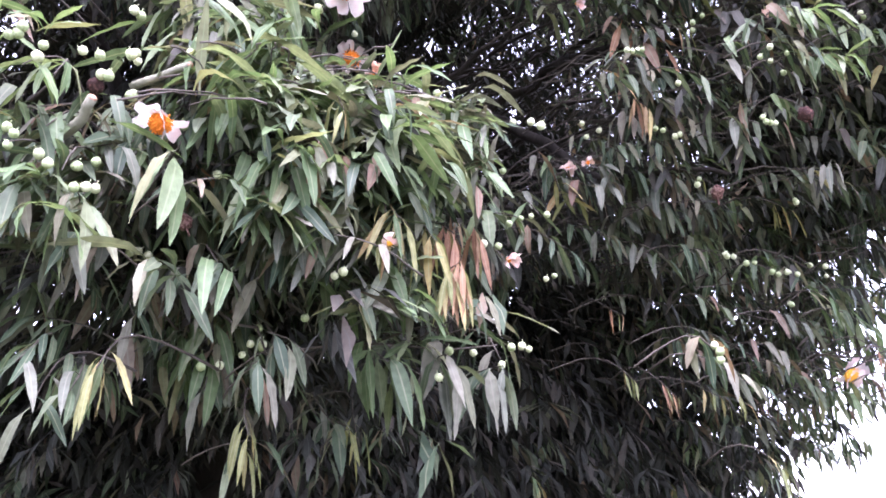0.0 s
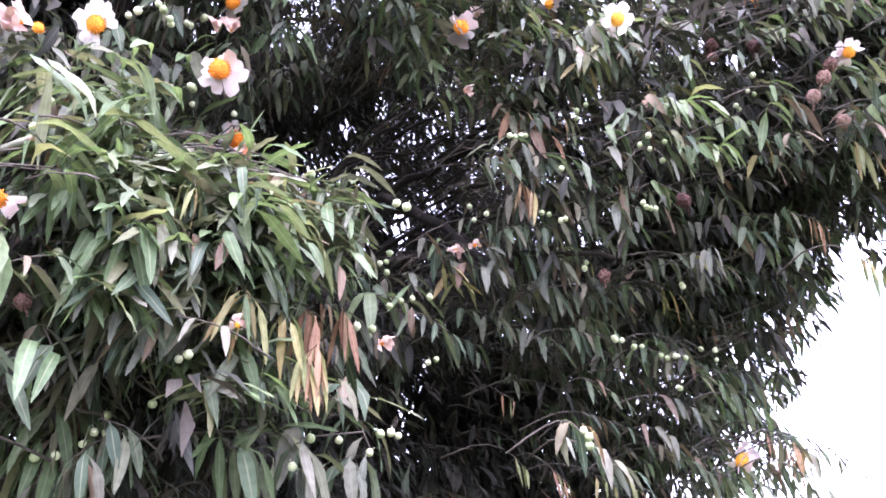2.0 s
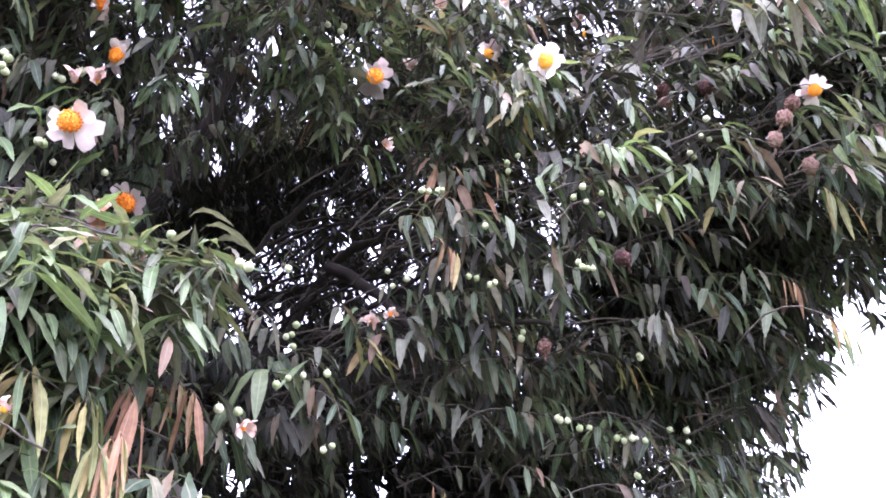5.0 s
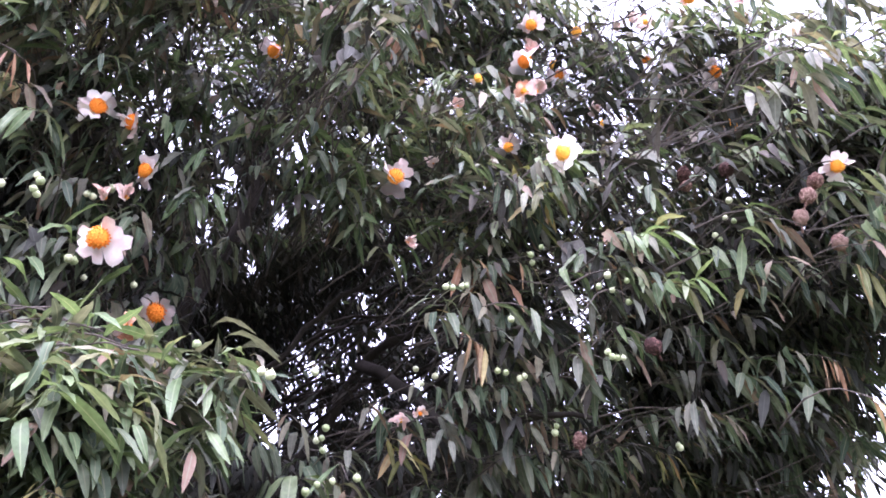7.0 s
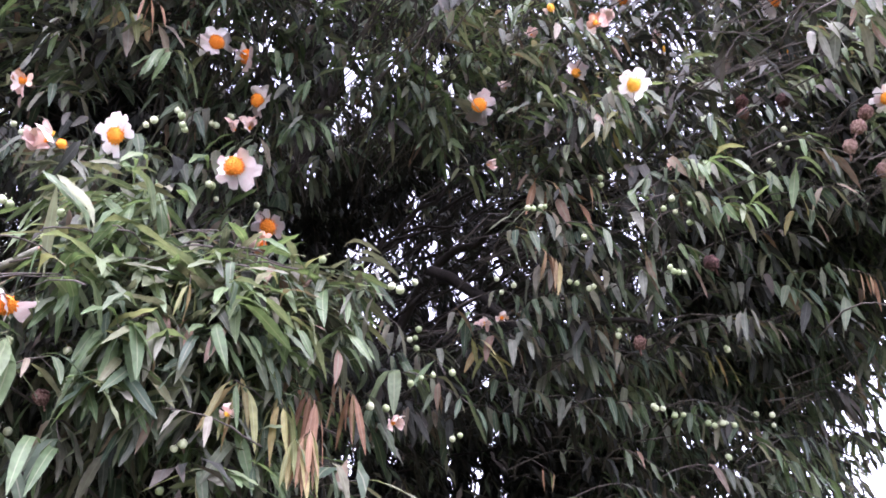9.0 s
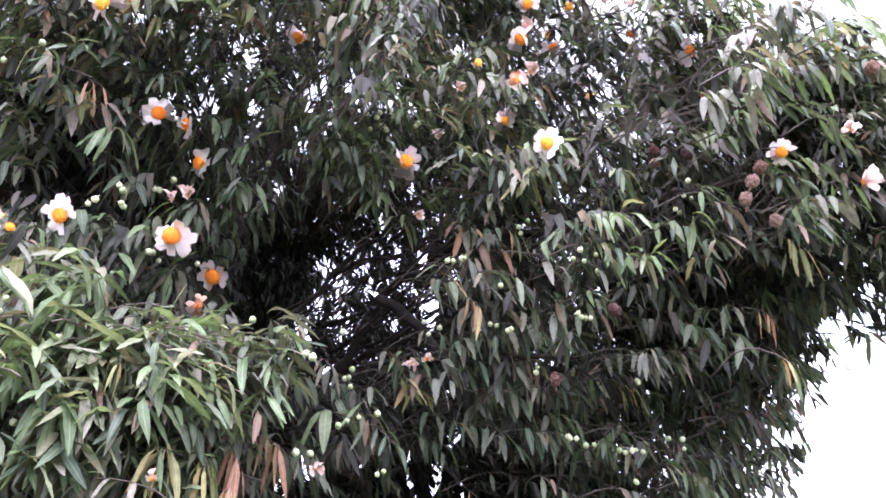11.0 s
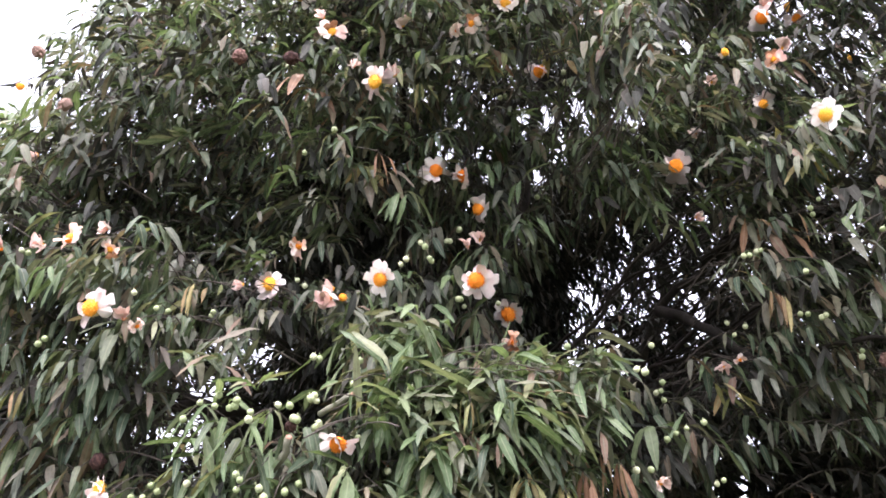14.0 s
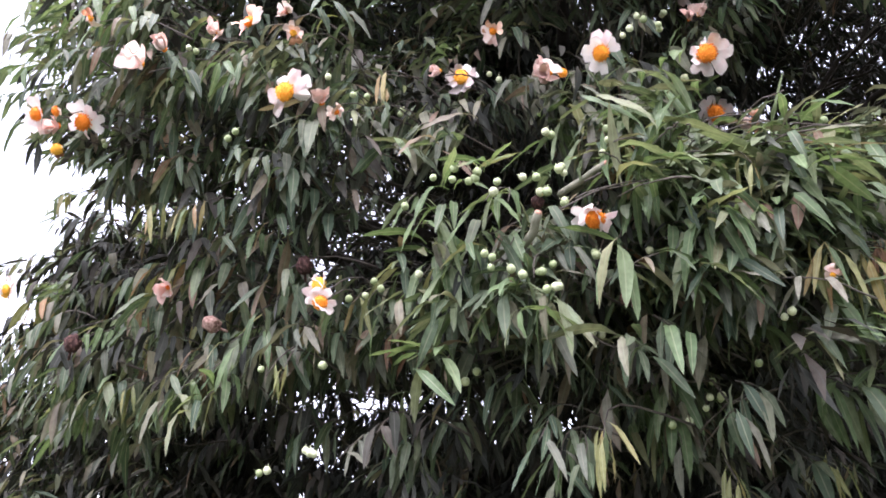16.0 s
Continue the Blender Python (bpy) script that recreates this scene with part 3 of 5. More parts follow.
flower(-0.142, 1.262, 3.294, "half", 0.048, 0.0, -0.3)
flower(-0.020, 1.739, 3.476, "open", 0.084, 0.0, 0.0)
flower(-0.433, 1.092, 3.264, "wilt", 0.073, 0.2, 0.0)
flower(-0.461, 1.097, 3.332, "half", 0.045, 0.0, 0.5)
flower(-0.283, 1.222, 3.337, "half", 0.046, 0.0, 0.0)
flower(-0.394, 1.141, 3.169, "half", 0.040, 0.0, 0.0)
flower(-0.321, 1.241, 3.191, "half", 0.048, 0.4, 0.2)
flower(-0.593, 1.091, 3.667, "spent", 0.055, 0.0, 0.0)
flower(-0.444, 1.089, 3.702, "spent", 0.054, 0.0, 0.0)
flower(-0.406, 1.092, 3.689, "half", 0.057, 0.2, 0.0)
flower(-0.671, 1.034, 3.667, "half", 0.047, 0.0, 0.0)
flower(0.255, 1.256, 3.631, "wilt", 0.044, 0.0, 0.0)
flower(0.315, 1.516, 4.028, "spent", 0.049, 0.0, 0.3)
flower(0.392, 1.606, 4.170, "wilt", 0.051, 0.0, 0.0)
flower(0.389, 1.223, 3.258, "spent", 0.033, 0.0, 0.0)
flower(0.375, 1.196, 3.169, "wilt", 0.032, 0.0, 0.0)
flower(0.492, 1.356, 3.463, "wilt", 0.050, 0.0, 0.0)
flower(0.547, 1.409, 3.483, "half", 0.044, 0.0, 0.2)
flower(0.660, 1.708, 3.744, "half", 0.059, 0.0, 0.2)
flower(0.618, 1.752, 3.958, "open", 0.071, 0.3, 0.0)
flower(0.679, 1.801, 3.984, "wilt", 0.051, 0.0, 0.0)
flower(0.569, 1.656, 3.903, "spent", 0.040, 0.0, 0.0)
flower(0.663, 1.688, 4.034, "spent", 0.046, 0.0, 0.0)
flower(0.766, 1.867, 3.902, "open", 0.059, 0.3, 0.0)
flower(0.714, 1.848, 3.654, "open", 0.068, 0.0, 0.0)
flower(0.859, 1.918, 3.694, "spent", 0.054, 0.0, 0.0)
flower(0.909, 1.855, 3.847, "open", 0.059, 0.0, -0.3)
flower(0.688, 1.892, 3.546, "open", 0.083, -0.6, 0.0)
flower(0.794, 2.019, 3.660, "spent", 0.059, 0.0, 0.0)
flower(0.799, 1.993, 3.586, "open", 0.061, 0.2, -0.3)
flower(1.067, 1.969, 3.606, "open", 0.054, 0.0, 0.0)
flower(1.052, 1.764, 3.717, "open", 0.064, 0.3, -0.2)
flower(1.099, 1.702, 3.695, "wilt", 0.051, 0.0, 0.0)
flower(1.157, 1.747, 3.612, "spent", 0.067, 0.0, -0.3)
flower(1.301, 1.615, 3.479, "wilt", 0.063, 0.0, 0.0)
flower(1.255, 1.687, 3.515, "half", 0.057, -0.4, 0.0)
flower(1.073, 1.904, 3.703, "wilt", 0.054, 0.0, 0.0)
flower(1.031, 1.915, 3.732, "half", 0.046, 0.0, 0.0)
flower(0.988, 1.956, 3.740, "half", 0.051, 0.0, 0.0)
flower(1.223, 1.887, 3.447, "open", 0.075, 0.0, 0.5)
flower(1.262, 1.973, 3.320, "spent", 0.067, 0.2, 0.2)
flower(0.539, 1.784, 3.369, "spent", 0.044, 0.0, 0.0)
flower(0.654, 1.719, 3.240, "wilt", 0.059, 0.0, -0.2)
flower(0.705, 1.850, 3.373, "half", 0.056, 0.0, 0.3)
flower(0.895, 2.016, 3.422, "half", 0.064, -0.2, 0.2)
flower(0.905, 1.985, 3.367, "spent", 0.039, 0.0, 0.0)
flower(0.481, 1.810, 3.293, "half", 0.044, 0.0, 0.0)
flower(0.617, 1.950, 3.259, "open", 0.060, -0.2, 0.4)
flower(0.404, 1.971, 3.238, "half", 0.045, 0.0, 0.0)
flower(0.323, 1.722, 2.978, "open", 0.096, 0.0, 0.0)
flower(0.724, 1.677, 2.986, "open", 0.075, -0.4, -0.2)
flower(1.388, 1.767, 2.970, "open", 0.067, 0.0, 0.2)
flower(1.551, 1.680, 2.977, "half", 0.056, 0.0, 0.0)
flower(1.573, 1.737, 2.844, "half", 0.074, 0.2, 0.0)
flower(0.341, 1.839, 2.868, "half", 0.042, 0.5, 0.0)
flower(-0.304, 1.457, 3.000, "open", 0.074, 0.0, 0.3)
flower(-0.237, 1.495, 2.985, "open", 0.068, -0.5, 0.0)
flower(-0.228, 1.590, 2.925, "open", 0.076, 0.0, 0.2)
flower(-0.205, 1.487, 2.763, "half", 0.049, 0.3, 0.3)
flower(-0.225, 1.445, 2.729, "half", 0.039, -0.3, 0.2)
flower(-0.206, 1.429, 2.617, "open", 0.100, 0.1, 0.1)
flower(-0.401, 1.280, 2.603, "open", 0.071, -0.2, -0.4)
flower(-0.500, 1.207, 2.545, "half", 0.059, -0.4, 0.1)
flower(-0.478, 1.229, 2.551, "spent", 0.031, 0.0, 0.0)
flower(-0.632, 1.279, 2.759, "wilt", 0.059, 0.0, 0.2)
flower(-0.237, 1.804, 2.681, "open", 0.088, 0.0, -0.3)
flower(-0.151, 1.508, 2.467, "wilt", 0.052, 0.0, -0.2)
flower(0.707, 1.899, 3.600, "half", 0.052, 0.3, 0.2)
flower(-1.781, 1.100, 3.498, "open", 0.072, 0.0, 0.0)
flower(-1.397, 0.966, 3.348, "spent", 0.040, 0.0, 0.0)
flower(-1.476, 0.894, 3.037, "spent", 0.034, 0.0, 0.0)
flower(-1.634, 0.931, 3.171, "wilt", 0.052, 0.0, 0.0)
flower(-1.475, 0.951, 3.091, "half", 0.046, 0.0, 0.0)
flower(-1.449, 0.966, 3.062, "half", 0.045, 0.0, 0.0)
flower(-1.429, 0.890, 2.967, "half", 0.047, 0.0, 0.0)
flower(-1.398, 1.069, 3.171, "half", 0.054, 0.0, 0.0)
flower(-1.457, 0.867, 2.869, "wilt", 0.046, 0.0, 0.0)
flower(-1.037, 0.918, 2.709, "wilt", 0.075, 0.0, 0.4)
flower(-1.110, 0.904, 2.706, "half", 0.047, -0.3, 0.0)
flower(-0.983, 0.969, 2.747, "half", 0.047, 0.0, 0.3)
flower(-0.969, 0.977, 2.693, "wilt", 0.046, 0.0, -0.2)
flower(-1.326, 0.904, 2.707, "half", 0.084, 0.2, 0.0)
flower(-1.306, 0.951, 2.770, "half", 0.057, 0.3, 0.2)
flower(-0.965, 0.946, 2.522, "open", 0.080, 0.0, 0.0)
flower(-1.698, 0.938, 2.732, "open", 0.067, 0.0, 0.2)
flower(-1.645, 0.950, 2.728, "spent", 0.041, 0.0, 0.0)
flower(-1.620, 1.007, 2.719, "open", 0.098, 0.0, 0.0)
flower(-1.671, 0.981, 2.712, "half", 0.060, 0.0, 0.0)
flower(-1.713, 1.015, 2.676, "spent", 0.048, 0.0, 0.0)
flower(-0.912, 0.991, 2.503, "half", 0.046, -0.2, 0.2)
flower(-0.894, 1.015, 2.489, "wilt", 0.034, 0.2, -0.3)
flower(-0.732, 1.302, 2.682, "open", 0.071, 0.0, 0.0)
flower(-0.730, 1.181, 2.626, "half", 0.036, -0.2, 0.2)
flower(-0.515, 1.250, 2.592, "half", 0.048, -0.3, 0.2)
flower(-0.956, 1.036, 2.136, "open", 0.056, 0.0, 0.3)
flower(-0.951, 1.030, 2.100, "open", 0.055, 0.0, -0.3)
flower(-0.441, 1.136, 2.170, "open", 0.071, -0.1, -0.5)
flower(-1.392, 1.092, 2.256, "half", 0.057, 0.3, -0.5)
flower(-2.364, 1.393, 2.571, "open", 0.103, -0.2, 0.0)
flower(0.315, 1.947, 2.449, "half", 0.044, 0.0, 0.3)
flower(0.361, 1.919, 2.452, "wilt", 0.032, 0.3, 0.0)
flower(0.127, 1.615, 2.098, "half", 0.047, 0.0, 0.1)
flower(-0.093, 1.247, 2.012, "wilt", 0.030, 0.0, -0.3)
flower(1.132, 2.289, 1.971, "open", 0.085, 0.0, -0.1)

# ---- clusters of buds ----
buds(-0.486, 1.050, 2.209, 2)
buds(-0.458, 1.106, 2.204, 3)
buds(-0.379, 1.107, 2.289, 2)
buds(-0.377, 1.118, 2.329, 1)
buds(-0.442, 1.079, 2.254, 2)
buds(-0.459, 1.059, 2.245, 1)
buds(-0.549, 0.985, 2.206, 2)
buds(-0.599, 0.981, 2.225, 2)
buds(-0.583, 0.992, 2.078, 2)
buds(-0.284, 1.164, 2.263, 1)
buds(-0.266, 1.259, 2.319, 1)
buds(-0.405, 1.159, 2.179, 1)
buds(-0.514, 1.292, 2.020, 3)
buds(-0.445, 1.167, 2.115, 2)
buds(-0.356, 1.194, 2.111, 1)
buds(-0.513, 1.058, 2.066, 1)
buds(-0.535, 1.019, 2.053, 1)
buds(-0.491, 1.044, 2.022, 2)
buds(-0.424, 1.248, 2.094, 1)
buds(-0.317, 1.421, 1.895, 4)
buds(-0.343, 1.384, 1.860, 1)
buds(-0.390, 1.364, 1.835, 2)
buds(-0.234, 1.357, 1.918, 1)
buds(-0.163, 1.234, 1.964, 2)
buds(0.011, 1.465, 1.882, 1)
buds(0.057, 1.525, 1.890, 1)
buds(0.132, 1.562, 1.908, 1)
buds(0.161, 1.552, 1.914, 2)
buds(0.112, 1.557, 1.873, 1)
buds(-0.007, 1.363, 1.818, 1)
buds(0.199, 1.736, 2.242, 1)
buds(0.240, 1.775, 2.260, 1)
buds(0.160, 1.690, 2.453, 1)
buds(0.157, 1.904, 2.396, 4)
buds(0.097, 1.591, 2.118, 2)
buds(0.240, 1.800, 2.112, 2)
buds(0.568, 1.758, 2.592, 1)
buds(0.566, 1.870, 2.512, 4)
buds(0.642, 1.799, 2.784, 3)
buds(0.786, 1.740, 2.647, 5)
buds(0.761, 1.777, 2.500, 2)
buds(0.665, 1.957, 2.421, 2)
buds(0.733, 2.037, 2.237, 2)
buds(0.783, 2.030, 2.230, 3)
buds(0.901, 2.106, 2.214, 3)
buds(0.935, 2.099, 2.220, 2)
buds(1.070, 2.235, 2.264, 3)
buds(0.912, 2.101, 2.135, 2)
buds(0.372, 1.871, 2.524, 3)
buds(0.502, 1.478, 1.878, 3)
buds(0.441, 1.690, 2.648, 2)
buds(0.936, 2.055, 2.405, 2)
buds(-0.486, 1.124, 2.370, 2)
buds(-0.301, 1.325, 2.698, 2)
buds(-0.272, 1.279, 2.612, 2)
buds(-0.248, 1.416, 2.567, 2)
buds(-0.124, 1.571, 3.286, 3)
buds(0.229, 1.751, 3.138, 4)
buds(0.063, 1.673, 3.381, 2)
buds(-0.084, 1.718, 2.992, 1)
buds(1.104, 1.756, 2.884, 1)
buds(1.107, 1.782, 2.853, 2)
buds(1.086, 1.818, 2.831, 2)
buds(0.475, 1.709, 2.662, 2)
buds(0.165, 1.726, 2.234, 2)
buds(0.166, 1.314, 2.264, 2)
buds(-0.012, 1.481, 2.412, 1)
buds(0.789, 1.776, 2.497, 2)
buds(0.343, 1.741, 3.110, 2)
buds(-0.446, 1.133, 2.969, 1)
buds(-0.547, 1.159, 2.948, 1)
buds(0.050, 1.694, 3.372, 3)
buds(0.222, 1.720, 3.158, 3)
buds(-0.421, 1.115, 3.201, 2)
buds(-0.638, 0.964, 2.240, 3)
buds(-0.579, 0.978, 2.240, 1)
buds(-0.750, 1.032, 2.247, 1)
buds(-0.502, 1.034, 2.224, 2)
buds(-0.265, 1.312, 2.346, 1)
buds(-0.271, 1.510, 2.591, 1)
buds(-0.194, 1.564, 2.604, 1)
buds(-0.328, 1.260, 2.626, 2)
buds(-0.290, 1.490, 2.784, 2)
buds(-0.276, 1.529, 2.841, 2)
buds(-0.828, 1.026, 2.518, 2)
buds(-0.824, 1.209, 2.585, 2)
buds(-1.063, 0.917, 2.455, 2)
buds(-1.571, 1.044, 2.669, 2)
buds(-1.201, 0.939, 2.731, 2)
buds(-0.874, 0.977, 2.550, 1)
buds(-0.907, 1.080, 2.116, 1)
buds(-0.842, 1.066, 2.120, 3)
buds(-0.740, 1.050, 2.115, 1)
buds(-0.595, 1.012, 2.104, 1)
buds(-0.517, 1.089, 2.077, 2)
buds(-0.495, 1.082, 2.042, 1)
buds(-1.058, 1.010, 1.992, 1)
buds(-0.945, 1.043, 1.985, 1)
buds(-0.717, 1.186, 1.947, 2)
buds(-1.088, 1.054, 1.820, 2)
buds(-0.975, 1.068, 1.827, 3)
buds(-0.562, 1.043, 2.078, 1)
buds(-0.643, 1.323, 2.672, 2)

# ---- brown seed capsules ----
seed_capsule(-0.426, 1.267, 2.059, 0.033)
seed_capsule(0.856, 1.743, 2.502, 0.044)
seed_capsule(0.708, 1.965, 2.393, 0.043)
seed_capsule(1.254, 1.689, 2.834, 0.045)
seed_capsule(1.243, 1.732, 2.806, 0.045)
seed_capsule(1.314, 1.744, 2.740, 0.045)
seed_capsule(1.038, 1.822, 3.028, 0.045)
seed_capsule(1.108, 1.730, 2.958, 0.045)
seed_capsule(1.038, 1.824, 2.989, 0.036)
seed_capsule(1.547, 1.508, 3.045, 0.045)
seed_capsule(1.284, 1.693, 2.879, 0.045)
seed_capsule(-0.563, 0.885, 3.056, 0.044)
seed_capsule(-0.518, 1.035, 3.155, 0.045)
seed_capsule(-1.191, 0.845, 3.297, 0.045)
seed_capsule(-1.196, 0.966, 3.205, 0.045)
seed_capsule(-1.236, 1.072, 2.136, 0.045)
seed_capsule(-1.003, 1.072, 2.208, 0.042)
seed_capsule(-1.575, 1.019, 2.152, 0.045)
seed_capsule(-0.508, 1.065, 2.197, 0.029)

# ---- leafy twigs that stand out ----
spray(-0.573, 0.984, 2.186, "bright", 7, 0.124)
spray(-0.490, 1.037, 2.015, "bright", 8, 0.109)
spray(-0.476, 1.146, 2.146, "dull", 5, 0.100)
spray(-0.515, 1.101, 2.114, "dull", 4, 0.100)
spray(-0.521, 1.025, 2.047, "green", 6, 0.100)
spray(-0.575, 0.982, 2.069, "bright", 5, 0.100)
spray(-0.366, 1.106, 2.293, "bright", 6, 0.122)
spray(-0.329, 1.247, 2.453, "bright", 7, 0.135)
spray(-0.287, 1.232, 2.392, "bright", 8, 0.134)
spray(-0.273, 1.540, 2.573, "bright", 8, 0.135)
spray(-0.221, 1.554, 2.598, "bright", 8, 0.135)
spray(-0.155, 1.388, 2.392, "bright", 6, 0.100)
spray(-0.095, 1.178, 2.247, "bright", 4, 0.100)
spray(-0.346, 1.135, 2.224, "bright", 9, 0.120)
spray(-0.316, 1.159, 2.224, "bright", 7, 0.112)
spray(-0.222, 1.093, 2.105, "bright", 9, 0.127)
spray(-0.263, 1.117, 2.096, "bright", 7, 0.112)
spray(-0.193, 1.140, 2.144, "green", 8, 0.100)
spray(-0.154, 1.167, 2.211, "young", 5, 0.100)
spray(-0.051, 1.362, 2.321, "dull", 8, 0.100)
spray(-0.010, 1.417, 2.341, "dull", 8, 0.100)
spray(0.022, 1.383, 2.312, "green", 8, 0.100)
spray(-0.062, 1.284, 2.202, "green", 9, 0.100)
spray(-0.104, 1.216, 2.145, "green", 9, 0.100)
spray(-0.147, 1.195, 2.121, "green", 8, 0.100)
spray(-0.024, 1.326, 2.178, "green", 8, 0.100)
spray(0.041, 1.541, 2.241, "green", 8, 0.100)
spray(0.117, 1.809, 2.389, "green", 6, 0.100)
spray(0.087, 1.464, 2.333, "bright", 7, 0.100)
spray(-0.442, 1.233, 2.093, "green", 7, 0.100)
spray(-0.395, 1.223, 2.104, "green", 7, 0.100)
spray(-0.567, 1.072, 1.974, "dull", 7, 0.100)
spray(-0.542, 1.210, 1.985, "dull", 6, 0.100)
spray(-0.485, 1.250, 1.896, "green", 5, 0.100)
spray(-0.458, 1.081, 1.785, "young", 9, 0.100)
spray(-0.393, 1.354, 1.881, "bright", 9, 0.129)
spray(-0.395, 1.357, 1.797, "dull", 6, 0.100)
spray(-0.306, 1.319, 1.720, "young", 6, 0.100)
spray(-0.343, 1.363, 1.957, "green", 8, 0.100)
spray(-0.282, 1.287, 1.990, "dark", 7, 0.100)
spray(-0.197, 1.207, 2.002, "green", 4, 0.100)
spray(-0.093, 1.222, 2.057, "young", 6, 0.108)
spray(-0.072, 1.246, 2.025, "young", 6, 0.091)
spray(-0.057, 1.292, 1.939, "dull", 3, 0.100)
spray(-0.130, 1.265, 1.936, "green", 4, 0.100)
spray(-0.013, 1.287, 2.034, "young", 8, 0.122)
spray(0.021, 1.366, 2.071, "rusty", 9, 0.135)
spray(0.040, 1.515, 2.140, "rusty", 5, 0.100)
spray(0.059, 1.485, 1.951, "green", 4, 0.100)
spray(-0.092, 1.340, 1.839, "bright", 8, 0.122)
spray(0.001, 1.412, 1.854, "green", 6, 0.129)
spray(0.117, 1.557, 1.871, "green", 7, 0.120)
spray(-0.193, 1.471, 1.749, "dull", 6, 0.100)
spray(-0.157, 1.504, 1.742, "young", 3, 0.100)
spray(0.186, 1.736, 2.230, "bright", 9, 0.135)
spray(0.222, 1.765, 2.250, "bright", 6, 0.135)
spray(-0.658, 1.190, 1.934, "bright", 4, 0.100)
spray(-0.559, 1.068, 1.792, "green", 8, 0.100)
spray(-0.541, 1.095, 1.736, "green", 8, 0.100)
spray(-0.497, 1.092, 1.751, "green", 7, 0.100)
spray(0.312, 1.934, 2.420, "green", 7, 0.100)
spray(0.369, 1.900, 2.382, "dull", 9, 0.100)
spray(0.417, 1.895, 2.380, "dull", 8, 0.100)
spray(0.399, 1.907, 2.510, "green", 6, 0.100)
spray(0.427, 1.739, 2.593, "green", 8, 0.100)
spray(0.506, 1.824, 2.565, "rusty", 11, 0.117)
spray(0.569, 1.899, 2.493, "green", 8, 0.100)
spray(0.679, 1.885, 2.487, "green", 7, 0.100)
spray(0.708, 1.960, 2.407, "young", 9, 0.100)
spray(0.931, 2.084, 2.395, "young", 6, 0.100)
spray(1.001, 2.099, 2.464, "dull", 9, 0.100)
spray(1.110, 2.172, 2.512, "green", 8, 0.100)
spray(0.859, 1.745, 2.518, "bright", 10, 0.100)
spray(0.886, 1.717, 2.654, "bright", 9, 0.100)
spray(0.939, 1.723, 2.627, "bright", 8, 0.100)
spray(0.822, 1.735, 2.621, "green", 8, 0.100)
spray(0.746, 1.731, 2.681, "bright", 7, 0.100)
spray(0.661, 1.785, 2.767, "green", 8, 0.100)
spray(1.072, 1.788, 2.749, "bright", 8, 0.100)
spray(0.768, 1.778, 2.493, "green", 6, 0.100)
spray(0.605, 1.740, 2.609, "green", 7, 0.100)
spray(0.737, 2.038, 2.236, "green", 7, 0.100)
spray(0.677, 2.011, 2.227, "green", 6, 0.100)
spray(0.918, 2.112, 2.208, "green", 9, 0.100)
spray(0.990, 2.100, 2.217, "green", 9, 0.100)
spray(1.106, 2.208, 2.154, "bright", 8, 0.100)
spray(0.730, 2.002, 2.074, "green", 8, 0.100)
spray(0.585, 2.047, 2.236, "green", 7, 0.100)
spray(0.530, 2.116, 2.273, "green", 7, 0.100)
spray(0.430, 1.993, 2.279, "green", 8, 0.100)
spray(0.282, 1.803, 2.187, "green", 8, 0.100)
spray(0.372, 2.100, 2.233, "green", 8, 0.100)
spray(0.616, 2.250, 2.165, "dark", 7, 0.100)
spray(0.612, 2.790, 2.101, "dark", 7, 0.100)
spray(0.804, 2.968, 1.994, "rusty", 5, 0.107)
spray(0.722, 2.350, 2.055, "green", 8, 0.100)
spray(0.499, 1.474, 1.880, "green", 8, 0.100)
spray(0.908, 2.628, 1.928, "dark", 8, 0.100)
spray(0.849, 2.763, 1.834, "dark", 9, 0.100)
spray(0.598, 1.592, 1.836, "green", 9, 0.100)
spray(0.776, 1.920, 1.700, "young", 5, 0.100)
spray(0.787, 2.894, 1.680, "young", 5, 0.100)
spray(0.284, 2.583, 1.688, "young", 6, 0.126)
spray(0.401, 2.764, 1.798, "dark", 7, 0.100)
spray(1.501, 2.566, 2.395, "green", 5, 0.103)
spray(1.619, 2.422, 2.517, "green", 5, 0.103)
spray(1.618, 2.572, 2.612, "green", 6, 0.129)
spray(1.649, 2.761, 2.619, "green", 6, 0.135)
spray(1.586, 2.431, 2.617, "dark", 6, 0.100)
spray(1.256, 1.678, 2.321, "young", 5, 0.100)
spray(1.637, 2.892, 2.576, "green", 7, 0.100)
spray(1.464, 2.589, 2.353, "green", 7, 0.100)
spray(1.292, 2.395, 2.206, "green", 8, 0.100)
spray(1.213, 2.247, 2.087, "bright", 8, 0.100)
spray(1.140, 2.286, 1.952, "bright", 7, 0.100)
spray(1.213, 2.223, 1.971, "rusty", 5, 0.100)
spray(1.241, 2.187, 1.957, "rusty", 5, 0.100)
spray(1.276, 2.082, 1.932, "green", 6, 0.100)
spray(1.249, 2.139, 1.883, "green", 6, 0.100)
spray(1.156, 2.272, 1.896, "bright", 7, 0.100)
spray(1.046, 2.296, 1.955, "green", 8, 0.100)
spray(0.966, 2.251, 1.964, "green", 8, 0.100)
spray(0.755, 1.793, 3.062, "bright", 11, 0.135)
spray(0.559, 1.752, 3.389, "bright", 9, 0.100)
spray(0.496, 1.649, 3.256, "bright", 8, 0.100)
spray(1.074, 1.833, 3.361, "bright", 8, 0.100)
spray(1.139, 1.706, 3.090, "bright", 8, 0.100)
spray(1.214, 1.757, 2.827, "bright", 7, 0.100)
spray(1.368, 1.763, 2.678, "young", 6, 0.127)
spray(0.613, 1.996, 3.133, "dull", 3, 0.100)
